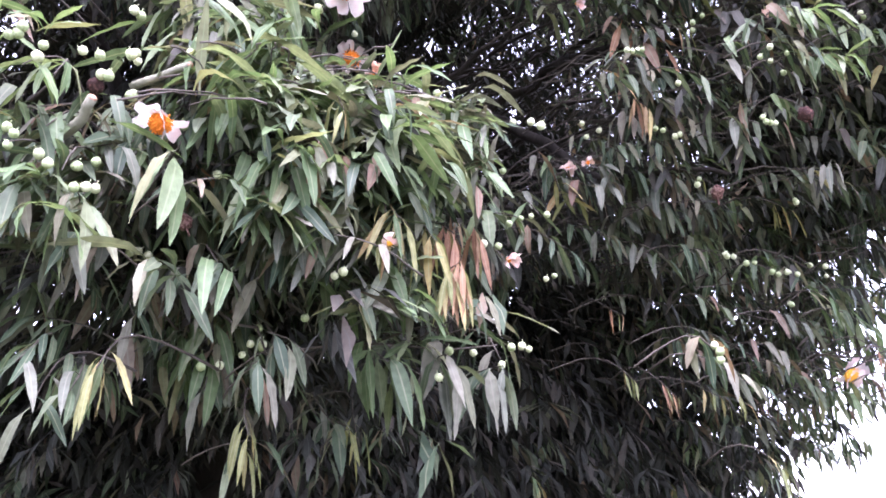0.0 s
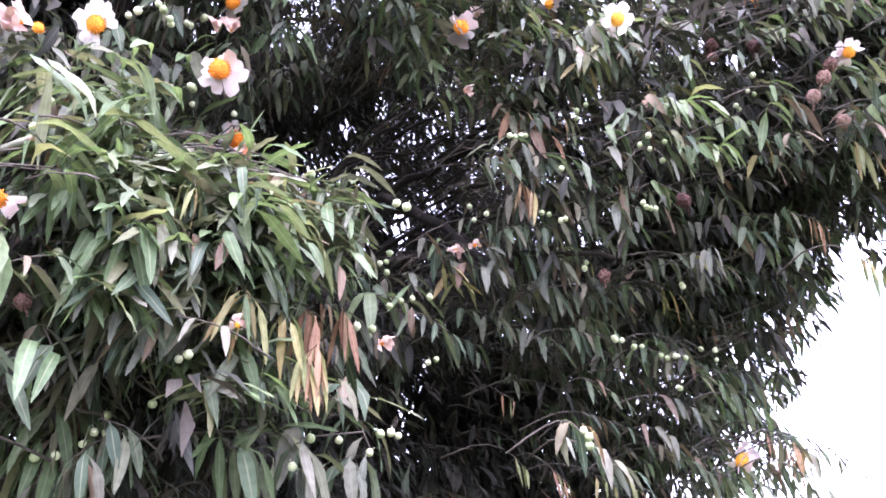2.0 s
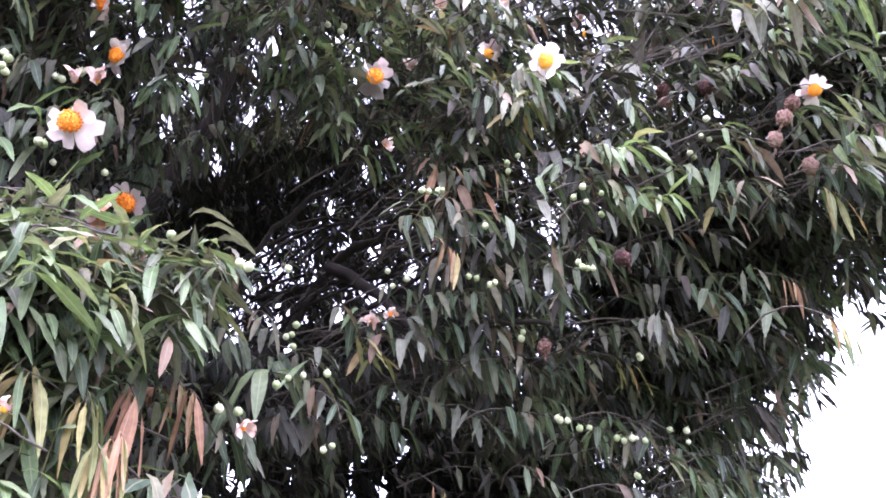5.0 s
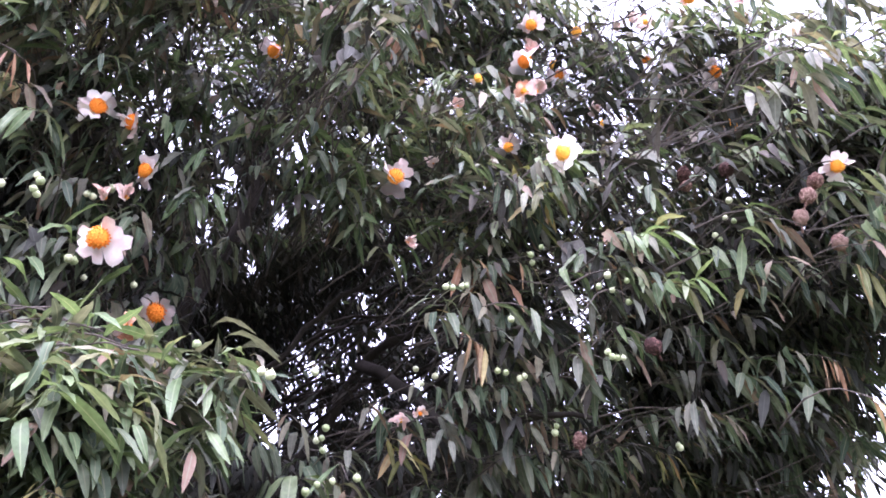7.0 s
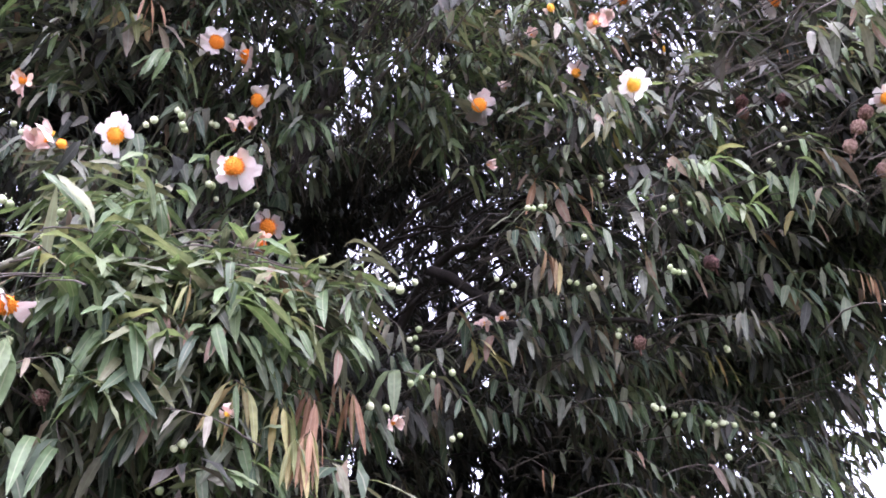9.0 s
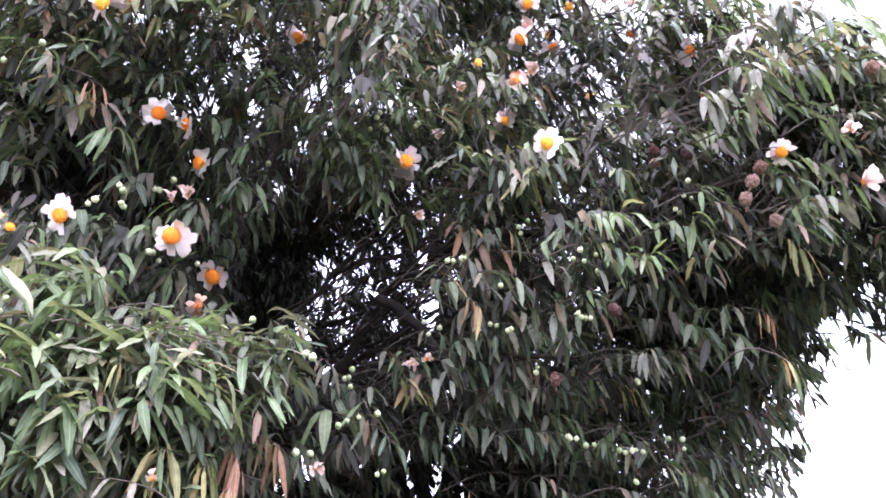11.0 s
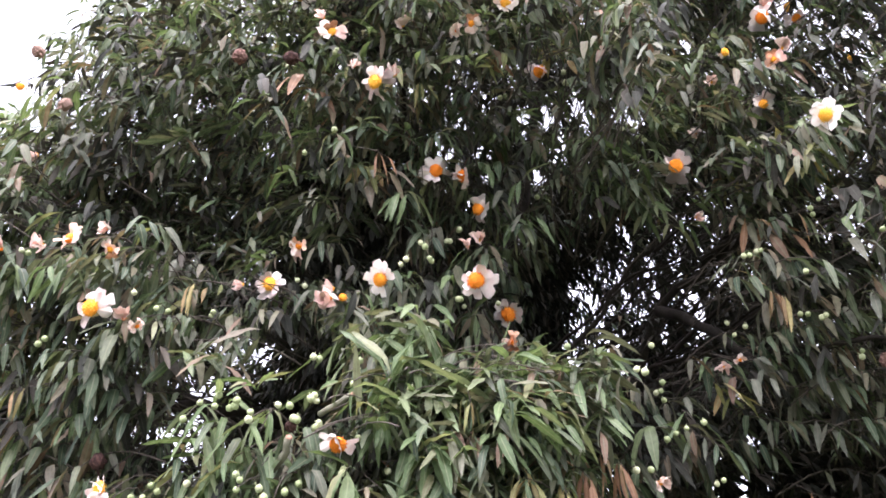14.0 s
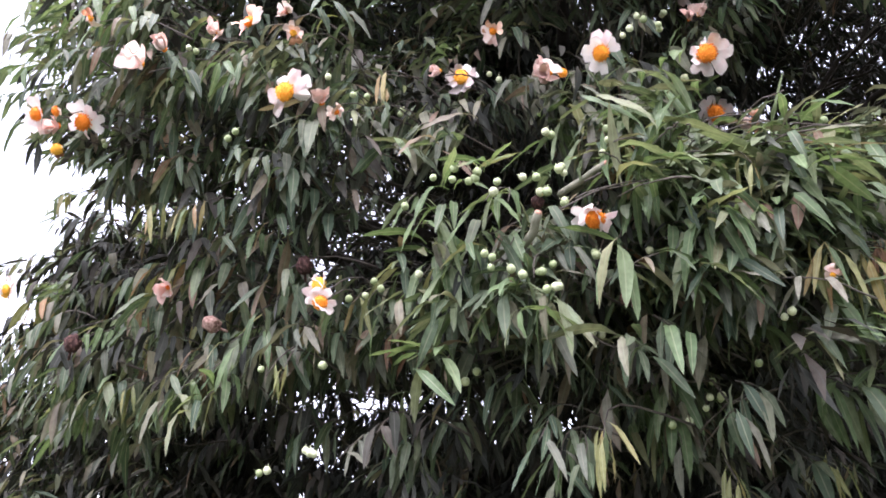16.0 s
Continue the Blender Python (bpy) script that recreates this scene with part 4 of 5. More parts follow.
spray(0.056, 1.729, 3.132, "green", 8, 0.100)
spray(0.235, 1.726, 2.966, "green", 9, 0.100)
spray(-0.319, 1.384, 3.205, "young", 7, 0.100)
spray(-0.366, 1.219, 2.924, "rusty", 4, 0.100)
spray(0.138, 1.650, 3.205, "young", 4, 0.100)
spray(0.630, 1.806, 2.779, "young", 8, 0.100)
spray(0.924, 1.693, 2.758, "bright", 9, 0.100)
spray(0.970, 1.729, 2.644, "bright", 9, 0.100)
spray(0.865, 1.664, 2.725, "bright", 8, 0.100)
spray(1.166, 1.944, 2.675, "dull", 5, 0.100)
spray(1.287, 1.657, 2.985, "bright", 8, 0.100)
spray(1.409, 1.702, 2.911, "bright", 8, 0.100)
spray(1.266, 1.351, 2.962, "bright", 8, 0.100)
spray(1.237, 1.401, 3.041, "green", 8, 0.100)
spray(-0.085, 1.723, 2.987, "green", 6, 0.100)
spray(0.026, 1.747, 3.092, "green", 8, 0.100)
spray(-0.450, 1.454, 2.990, "green", 8, 0.100)
spray(-0.098, 1.540, 2.804, "green", 7, 0.100)
spray(1.332, 1.955, 2.550, "rusty", 5, 0.100)
spray(1.044, 2.004, 2.432, "dull", 7, 0.100)
spray(1.247, 2.369, 2.564, "green", 8, 0.100)
spray(-0.276, 1.299, 3.186, "young", 9, 0.100)
spray(-0.445, 1.134, 2.961, "bright", 8, 0.100)
spray(-0.458, 1.084, 3.718, "dull", 6, 0.100)
spray(-0.693, 1.025, 3.613, "green", 7, 0.100)
spray(-0.661, 1.060, 3.602, "bright", 8, 0.100)
spray(-0.168, 1.006, 3.434, "bright", 7, 0.100)
spray(-0.135, 1.027, 3.474, "green", 6, 0.100)
spray(-0.008, 1.064, 3.445, "green", 7, 0.100)
spray(0.072, 1.095, 3.475, "green", 7, 0.100)
spray(0.167, 1.299, 3.833, "green", 5, 0.100)
spray(0.232, 1.335, 3.830, "green", 7, 0.100)
spray(0.378, 1.628, 4.168, "green", 7, 0.100)
spray(0.480, 1.592, 4.142, "green", 7, 0.100)
spray(0.553, 1.560, 4.120, "green", 6, 0.100)
spray(0.616, 1.620, 4.077, "green", 7, 0.100)
spray(0.733, 1.570, 4.027, "green", 4, 0.100)
spray(0.666, 1.719, 4.022, "green", 7, 0.100)
spray(0.889, 1.625, 3.909, "green", 5, 0.100)
spray(0.918, 1.653, 3.878, "green", 7, 0.100)
spray(0.826, 1.740, 3.916, "green", 7, 0.100)
spray(0.991, 1.653, 3.817, "green", 4, 0.100)
spray(0.951, 1.727, 3.825, "green", 7, 0.100)
spray(1.100, 1.721, 3.687, "green", 6, 0.100)
spray(1.188, 1.650, 3.616, "green", 3, 0.100)
spray(1.289, 1.627, 3.492, "green", 7, 0.100)
spray(1.367, 1.526, 3.409, "bright", 4, 0.100)
spray(1.239, 1.708, 3.526, "bright", 7, 0.100)
spray(1.434, 1.547, 3.284, "green", 4, 0.100)
spray(1.489, 1.360, 3.222, "bright", 6, 0.100)
spray(1.464, 1.553, 3.222, "green", 8, 0.100)
spray(1.529, 1.411, 3.123, "bright", 8, 0.100)
spray(1.549, 1.412, 3.073, "bright", 8, 0.100)
spray(1.408, 1.617, 3.305, "green", 5, 0.100)
spray(-0.749, 1.037, 2.247, "bright", 8, 0.108)
spray(-0.685, 1.015, 2.199, "bright", 7, 0.125)
spray(-0.751, 1.025, 2.198, "bright", 8, 0.135)
spray(-0.540, 1.006, 2.184, "bright", 8, 0.099)
spray(-0.521, 1.084, 2.072, "bright", 8, 0.110)
spray(-0.492, 1.094, 2.036, "bright", 5, 0.090)
spray(-0.635, 1.033, 2.137, "bright", 8, 0.112)
spray(-0.680, 1.048, 2.108, "bright", 9, 0.113)
spray(-0.735, 1.052, 2.106, "bright", 7, 0.115)
spray(-0.554, 1.046, 2.121, "green", 8, 0.110)
spray(-0.964, 1.093, 2.295, "green", 8, 0.135)
spray(-1.029, 1.020, 2.164, "green", 5, 0.100)
spray(-1.105, 1.063, 2.129, "bright", 5, 0.100)
spray(-0.905, 1.083, 2.104, "young", 5, 0.090)
spray(-1.050, 1.009, 1.977, "young", 9, 0.100)
spray(-1.021, 1.031, 1.993, "young", 3, 0.100)
spray(-0.825, 1.078, 2.077, "bright", 5, 0.100)
spray(-0.850, 1.068, 2.106, "bright", 7, 0.100)
spray(-0.786, 1.065, 2.082, "green", 7, 0.100)
spray(-1.275, 1.016, 1.972, "bright", 9, 0.110)
spray(-1.216, 1.003, 1.938, "bright", 8, 0.106)
spray(-1.318, 1.031, 2.028, "green", 7, 0.100)
spray(-1.533, 1.126, 2.057, "young", 5, 0.098)
spray(-1.592, 1.122, 2.067, "bright", 5, 0.100)
spray(-1.428, 1.078, 2.101, "green", 6, 0.100)
spray(-1.631, 1.154, 2.226, "bright", 8, 0.100)
spray(-1.611, 1.075, 2.182, "bright", 6, 0.100)
spray(-1.452, 1.050, 2.190, "green", 7, 0.100)
spray(-1.187, 1.075, 2.085, "bright", 5, 0.100)
spray(-1.123, 1.052, 2.068, "bright", 4, 0.100)
spray(-1.201, 1.036, 2.026, "bright", 6, 0.100)
spray(-1.293, 1.086, 2.245, "green", 6, 0.100)
spray(-1.378, 1.050, 2.294, "green", 6, 0.100)
spray(-1.510, 1.111, 2.295, "green", 7, 0.100)
spray(-2.067, 1.446, 2.569, "bright", 6, 0.100)
spray(-1.234, 1.061, 2.317, "green", 7, 0.100)
spray(-1.282, 1.027, 2.399, "young", 6, 0.100)
spray(-1.328, 1.019, 2.533, "green", 5, 0.100)
spray(-1.364, 1.006, 2.421, "young", 6, 0.100)
spray(-1.071, 0.929, 2.424, "green", 8, 0.100)
spray(-1.046, 0.952, 2.401, "green", 7, 0.100)
spray(-0.984, 0.993, 2.380, "green", 6, 0.100)
spray(-1.033, 1.021, 2.289, "green", 5, 0.100)
spray(-0.908, 1.064, 2.336, "green", 6, 0.100)
spray(-0.952, 0.986, 2.469, "green", 9, 0.100)
spray(-0.908, 1.014, 2.477, "green", 7, 0.100)
spray(-0.817, 1.046, 2.492, "green", 8, 0.100)
spray(-0.811, 1.147, 2.565, "green", 7, 0.100)
spray(-1.122, 0.929, 2.655, "bright", 9, 0.100)
spray(-1.052, 0.939, 2.645, "bright", 8, 0.100)
spray(-1.197, 0.945, 2.706, "green", 6, 0.100)
spray(-0.974, 0.974, 2.678, "green", 7, 0.100)
spray(-0.814, 1.095, 2.611, "young", 4, 0.100)
spray(-0.762, 1.277, 2.623, "green", 8, 0.100)
spray(-0.724, 1.054, 2.425, "green", 7, 0.100)
spray(-0.411, 1.308, 2.577, "green", 8, 0.100)
spray(-0.264, 1.426, 2.613, "bright", 8, 0.134)
spray(-0.235, 1.439, 2.579, "bright", 8, 0.135)
spray(-0.216, 1.661, 2.638, "bright", 8, 0.135)
spray(-0.343, 1.175, 2.390, "bright", 9, 0.123)
spray(-2.289, 1.350, 2.507, "green", 7, 0.100)
spray(-1.910, 1.163, 2.277, "green", 8, 0.100)
spray(-1.773, 1.031, 2.121, "green", 9, 0.100)
spray(-1.680, 1.044, 2.094, "green", 8, 0.100)
spray(-2.355, 1.562, 2.888, "bright", 8, 0.100)
spray(-2.046, 1.294, 2.770, "young", 8, 0.100)
spray(-2.256, 1.554, 2.847, "green", 7, 0.100)
spray(-2.733, 1.795, 2.946, "green", 7, 0.100)
spray(-2.734, 1.733, 2.853, "green", 7, 0.100)
spray(-2.666, 1.615, 2.798, "green", 7, 0.100)
spray(-1.689, 1.043, 2.665, "green", 7, 0.100)
spray(-1.611, 1.043, 2.682, "green", 7, 0.100)
spray(-1.528, 1.052, 2.643, "green", 7, 0.100)
spray(-1.726, 0.945, 2.729, "green", 5, 0.100)
spray(-1.489, 0.895, 2.974, "bright", 8, 0.100)
spray(-1.612, 0.910, 3.011, "bright", 7, 0.100)
spray(-1.427, 0.889, 2.855, "bright", 8, 0.100)
spray(-1.422, 0.876, 2.782, "green", 7, 0.100)
spray(-1.551, 0.862, 2.817, "green", 5, 0.100)
spray(-1.340, 0.895, 2.834, "green", 7, 0.100)
spray(-1.792, 1.204, 2.030, "bright", 8, 0.100)
spray(-2.030, 1.295, 2.049, "green", 8, 0.100)
spray(-0.945, 1.069, 1.813, "dull", 7, 0.100)
spray(-0.843, 1.044, 1.846, "dark", 7, 0.100)
spray(1.373, 2.161, 1.933, "green", 5, 0.078)
spray(1.344, 2.171, 1.973, "dark", 5, 0.069)
spray(1.260, 2.231, 1.878, "dull", 6, 0.078)
spray(1.295, 2.213, 1.869, "green", 5, 0.078)
spray(1.273, 2.185, 1.979, "young", 6, 0.103)
spray(1.191, 2.188, 2.008, "rusty", 4, 0.081)
spray(1.414, 2.334, 2.340, "dark", 4, 0.091)
spray(0.606, 2.147, 1.894, "rusty", 7, 0.083)
spray(0.477, 2.133, 2.106, "rusty", 4, 0.076)
spray(0.501, 2.162, 1.941, "young", 4, 0.091)
spray(0.759, 2.135, 2.036, "green", 8, 0.093)
spray(0.757, 2.212, 1.894, "young", 5, 0.079)
spray(0.806, 2.199, 1.884, "young", 5, 0.079)
spray(0.917, 2.146, 1.984, "dull", 7, 0.103)
spray(0.968, 2.111, 2.058, "dull", 7, 0.103)
spray(-0.146, 1.652, 3.029, "green", 8, 0.107)
spray(0.153, 1.716, 3.102, "bright", 9, 0.115)
spray(-0.144, 1.571, 3.246, "green", 8, 0.112)
spray(0.047, 1.682, 3.268, "green", 8, 0.114)
spray(-0.093, 1.609, 3.243, "bright", 8, 0.112)
spray(-0.149, 1.369, 3.151, "green", 8, 0.102)
spray(-0.016, 1.534, 3.361, "bright", 8, 0.113)
spray(0.129, 1.577, 3.323, "green", 8, 0.112)
spray(0.298, 1.385, 3.010, "bright", 8, 0.092)
spray(0.375, 1.164, 2.845, "green", 8, 0.078)
spray(-0.013, 1.704, 3.222, "dull", 8, 0.114)
spray(-0.185, 1.609, 3.141, "green", 8, 0.110)
spray(-0.077, 1.697, 3.161, "green", 8, 0.112)
spray(0.237, 1.379, 3.195, "bright", 8, 0.099)
spray(0.092, 1.744, 2.992, "green", 7, 0.092)
spray(0.384, 1.593, 3.126, "green", 8, 0.103)
spray(0.261, 1.708, 3.134, "bright", 8, 0.108)

# fuller twigs between the flowers of the upper front, and below the near bough
spray(-0.080, 1.594, 3.209, "green", 9, 0.109)
spray(0.036, 1.661, 2.997, "green", 9, 0.104)
spray(0.140, 1.674, 3.046, "green", 9, 0.106)
spray(0.248, 1.673, 3.181, "green", 9, 0.097)
spray(0.330, 1.719, 3.140, "bright", 9, 0.116)
spray(0.450, 1.717, 3.291, "bright", 9, 0.101)
spray(0.576, 1.759, 3.392, "green", 9, 0.099)
spray(0.520, 1.754, 3.208, "bright", 9, 0.107)
spray(0.592, 1.797, 3.181, "green", 9, 0.106)
spray(0.724, 1.819, 3.287, "green", 9, 0.100)
spray(0.728, 1.759, 2.955, "green", 9, 0.115)
spray(0.812, 1.800, 2.983, "green", 9, 0.104)
spray(0.903, 1.865, 3.210, "bright", 9, 0.110)
spray(0.968, 1.851, 3.150, "bright", 9, 0.099)
spray(0.910, 1.740, 2.758, "green", 9, 0.096)
spray(0.944, 1.713, 2.630, "bright", 9, 0.114)
spray(1.194, 1.809, 3.133, "dull", 9, 0.106)
spray(1.209, 1.721, 2.993, "bright", 9, 0.111)
spray(1.155, 1.679, 2.774, "bright", 9, 0.104)
spray(1.328, 1.707, 3.045, "green", 9, 0.105)
spray(1.416, 1.651, 3.039, "green", 9, 0.115)
spray(0.109, 1.668, 2.919, "bright", 9, 0.096)
spray(0.201, 1.674, 2.925, "bright", 9, 0.100)
spray(0.265, 1.697, 2.905, "bright", 9, 0.113)
spray(-0.129, 1.527, 3.012, "dull", 9, 0.105)
spray(-0.165, 1.460, 2.968, "bright", 9, 0.108)
spray(-0.244, 1.458, 3.135, "green", 9, 0.108)
spray(-0.238, 1.310, 3.005, "green", 9, 0.100)
spray(-0.335, 1.392, 2.966, "dull", 9, 0.111)
spray(-0.315, 1.277, 2.816, "bright", 9, 0.115)
spray(-0.097, 1.544, 2.840, "green", 9, 0.110)
spray(1.091, 1.889, 3.371, "green", 9, 0.111)
spray(1.147, 1.817, 3.248, "dull", 9, 0.117)
spray(0.707, 1.830, 3.606, "green", 9, 0.108)
spray(0.845, 1.912, 3.586, "green", 9, 0.110)
spray(0.332, 1.696, 3.323, "green", 9, 0.101)
spray(0.191, 1.643, 3.278, "bright", 9, 0.096)
spray(0.111, 1.649, 3.149, "bright", 9, 0.097)
spray(0.008, 1.614, 3.123, "bright", 9, 0.104)
spray(0.395, 1.799, 3.071, "green", 9, 0.095)
spray(0.918, 1.932, 3.478, "bright", 9, 0.113)
spray(0.994, 1.884, 3.468, "bright", 9, 0.096)

spray(-0.477, 1.463, 1.912, "bright", 7, 0.119)
spray(-0.423, 1.469, 1.856, "green", 7, 0.118)
spray(-0.398, 1.482, 1.906, "green", 7, 0.114)
spray(-0.254, 1.248, 2.003, "dull", 7, 0.113)
spray(-0.212, 1.244, 2.011, "dull", 7, 0.108)
spray(-0.166, 1.218, 1.958, "dull", 7, 0.103)
spray(-0.301, 1.301, 1.975, "bright", 7, 0.101)
spray(-0.340, 1.203, 1.962, "green", 7, 0.124)
spray(-0.402, 1.238, 1.956, "dull", 7, 0.115)
spray(-0.126, 1.384, 1.977, "green", 7, 0.117)
spray(-0.073, 1.406, 1.974, "green", 7, 0.108)
spray(-0.378, 1.484, 1.956, "green", 7, 0.122)
spray(-0.280, 1.453, 1.939, "green", 7, 0.109)
spray(-0.202, 1.405, 1.945, "bright", 7, 0.110)
spray(-0.493, 1.463, 1.846, "bright", 7, 0.117)
spray(-0.307, 1.486, 1.859, "green", 7, 0.116)

# twigs on the upper front, many in the lighter leaf that stands for daylight
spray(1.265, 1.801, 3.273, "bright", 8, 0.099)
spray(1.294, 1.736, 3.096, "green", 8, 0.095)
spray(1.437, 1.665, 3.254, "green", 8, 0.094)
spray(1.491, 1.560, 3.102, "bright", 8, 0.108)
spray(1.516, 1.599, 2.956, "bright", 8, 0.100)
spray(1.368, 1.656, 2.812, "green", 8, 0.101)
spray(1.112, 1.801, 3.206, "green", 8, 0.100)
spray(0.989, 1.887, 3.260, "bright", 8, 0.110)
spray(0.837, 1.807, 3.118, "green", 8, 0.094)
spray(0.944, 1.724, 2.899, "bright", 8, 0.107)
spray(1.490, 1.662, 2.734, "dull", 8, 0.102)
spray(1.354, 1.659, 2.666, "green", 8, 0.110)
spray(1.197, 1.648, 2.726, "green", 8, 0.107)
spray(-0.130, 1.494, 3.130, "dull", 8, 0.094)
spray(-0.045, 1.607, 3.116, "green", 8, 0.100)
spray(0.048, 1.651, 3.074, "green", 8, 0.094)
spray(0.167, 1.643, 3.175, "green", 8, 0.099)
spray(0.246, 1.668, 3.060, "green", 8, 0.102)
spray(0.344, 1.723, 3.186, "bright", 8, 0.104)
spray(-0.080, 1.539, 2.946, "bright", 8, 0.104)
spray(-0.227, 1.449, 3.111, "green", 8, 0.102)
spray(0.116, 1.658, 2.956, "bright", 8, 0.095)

# the near bough: arching bright leaves on top, partly painted light, pale level ones towards its tip, dark ones hanging
# below
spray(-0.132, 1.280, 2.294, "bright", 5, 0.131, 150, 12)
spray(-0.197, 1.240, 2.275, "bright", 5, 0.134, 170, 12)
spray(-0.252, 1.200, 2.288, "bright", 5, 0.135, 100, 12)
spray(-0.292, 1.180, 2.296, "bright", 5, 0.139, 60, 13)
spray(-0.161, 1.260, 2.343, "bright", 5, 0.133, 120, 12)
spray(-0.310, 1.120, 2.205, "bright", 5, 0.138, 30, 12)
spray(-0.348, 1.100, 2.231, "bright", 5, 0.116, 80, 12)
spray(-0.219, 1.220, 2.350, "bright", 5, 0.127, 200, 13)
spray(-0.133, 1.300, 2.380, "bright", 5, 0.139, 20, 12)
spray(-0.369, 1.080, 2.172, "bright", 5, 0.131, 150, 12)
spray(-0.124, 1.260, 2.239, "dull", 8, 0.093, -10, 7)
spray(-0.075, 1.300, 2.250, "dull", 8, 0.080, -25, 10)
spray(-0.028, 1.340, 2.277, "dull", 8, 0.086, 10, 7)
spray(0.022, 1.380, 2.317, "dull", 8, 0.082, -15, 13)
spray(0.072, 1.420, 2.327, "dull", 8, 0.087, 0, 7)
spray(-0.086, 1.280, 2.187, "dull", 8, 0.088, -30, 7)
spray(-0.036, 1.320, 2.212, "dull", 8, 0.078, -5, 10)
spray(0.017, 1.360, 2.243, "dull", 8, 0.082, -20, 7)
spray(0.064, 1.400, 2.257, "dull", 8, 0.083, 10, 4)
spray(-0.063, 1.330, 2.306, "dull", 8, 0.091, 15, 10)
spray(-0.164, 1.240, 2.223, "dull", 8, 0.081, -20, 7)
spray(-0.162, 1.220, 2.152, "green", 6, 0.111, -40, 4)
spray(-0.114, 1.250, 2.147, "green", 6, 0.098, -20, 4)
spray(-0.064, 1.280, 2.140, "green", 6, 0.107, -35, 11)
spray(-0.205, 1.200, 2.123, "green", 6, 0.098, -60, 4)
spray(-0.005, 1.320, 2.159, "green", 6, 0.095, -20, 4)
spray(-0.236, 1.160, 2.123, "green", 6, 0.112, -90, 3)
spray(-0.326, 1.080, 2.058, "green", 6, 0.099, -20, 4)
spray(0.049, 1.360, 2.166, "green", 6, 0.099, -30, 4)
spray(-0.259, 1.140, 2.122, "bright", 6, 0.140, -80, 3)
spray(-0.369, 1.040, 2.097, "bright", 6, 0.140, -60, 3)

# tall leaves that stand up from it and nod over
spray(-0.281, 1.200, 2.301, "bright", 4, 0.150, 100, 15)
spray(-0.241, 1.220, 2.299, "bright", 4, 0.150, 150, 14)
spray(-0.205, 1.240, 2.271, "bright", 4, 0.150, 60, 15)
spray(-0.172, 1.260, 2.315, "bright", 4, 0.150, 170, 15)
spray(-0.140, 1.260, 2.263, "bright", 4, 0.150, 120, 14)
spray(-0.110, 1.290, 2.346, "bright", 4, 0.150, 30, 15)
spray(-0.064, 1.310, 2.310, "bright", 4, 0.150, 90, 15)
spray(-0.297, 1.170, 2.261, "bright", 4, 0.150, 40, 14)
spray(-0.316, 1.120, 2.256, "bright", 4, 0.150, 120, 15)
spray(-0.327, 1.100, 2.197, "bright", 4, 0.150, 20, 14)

# hanging tufts under it
spray(-0.582, 1.276, 1.830, "bright", 7, 0.100, -110, 3)
spray(-0.545, 1.288, 1.822, "bright", 6, 0.100, -60, 9)
spray(-0.422, 1.388, 1.874, "bright", 7, 0.125, -100, 3)
spray(-0.386, 1.399, 1.881, "green", 6, 0.120, -60, 3)
spray(-0.332, 1.388, 1.709, "young", 4, 0.120, -90, 3)
spray(-0.307, 1.399, 1.719, "green", 4, 0.120, -20, 4)
spray(-0.172, 1.499, 1.747, "young", 3, 0.100, -60, 3)
spray(-0.207, 1.487, 1.765, "green", 3, 0.100, -110, 3)
spray(-0.510, 1.050, 2.028, "bright", 6, 0.125, -80, 3)
spray(-0.535, 1.060, 1.978, "dull", 6, 0.095, -130, 3)
spray(-0.560, 1.221, 1.970, "green", 5, 0.090, -80, 3)
spray(-0.627, 1.221, 1.889, "green", 6, 0.100, -150, 4)
spray(-0.512, 1.310, 1.891, "green", 5, 0.110, -70, 3)
spray(-0.205, 1.250, 2.046, "green", 5, 0.130, -130, 4)
spray(-0.121, 1.476, 1.873, "bright", 7, 0.125, -60, 3)
spray(-0.096, 1.487, 1.871, "bright", 6, 0.125, -120, 6)
spray(0.004, 1.370, 1.859, "green", 5, 0.130, -70, 3)
spray(0.022, 1.400, 1.840, "dull", 5, 0.120, -60, 6)
spray(0.082, 1.440, 1.847, "dull", 6, 0.125, -70, 3)
spray(0.108, 1.460, 1.855, "green", 5, 0.120, -60, 6)
spray(0.026, 1.300, 1.993, "rusty", 9, 0.118, -80, 6)
spray(0.032, 1.310, 2.004, "rusty", 8, 0.110, -60, 3)
spray(0.009, 1.280, 1.980, "young", 5, 0.105, -100, 3)
spray(-0.080, 1.220, 2.062, "young", 6, 0.110, -110, 6)
spray(0.063, 1.480, 2.126, "rusty", 6, 0.120, -90, 3)
spray(-0.157, 1.150, 1.995, "dull", 4, 0.100, -150, 4)
spray(-0.123, 1.388, 1.965, "green", 3, 0.108, -150, 4)
spray(-0.068, 1.388, 1.974, "green", 3, 0.10, -80, 9)
spray(-0.270, 1.221, 1.865, "green", 5, 0.092, -120, 3)
spray(-0.272, 1.199, 1.816, "green", 6, 0.095, -60, 3)
spray(-0.239, 1.243, 1.849, "green", 5, 0.095, -40, 3)
spray(0.098, 1.420, 1.942, "dull", 4, 0.100, -10, 10)

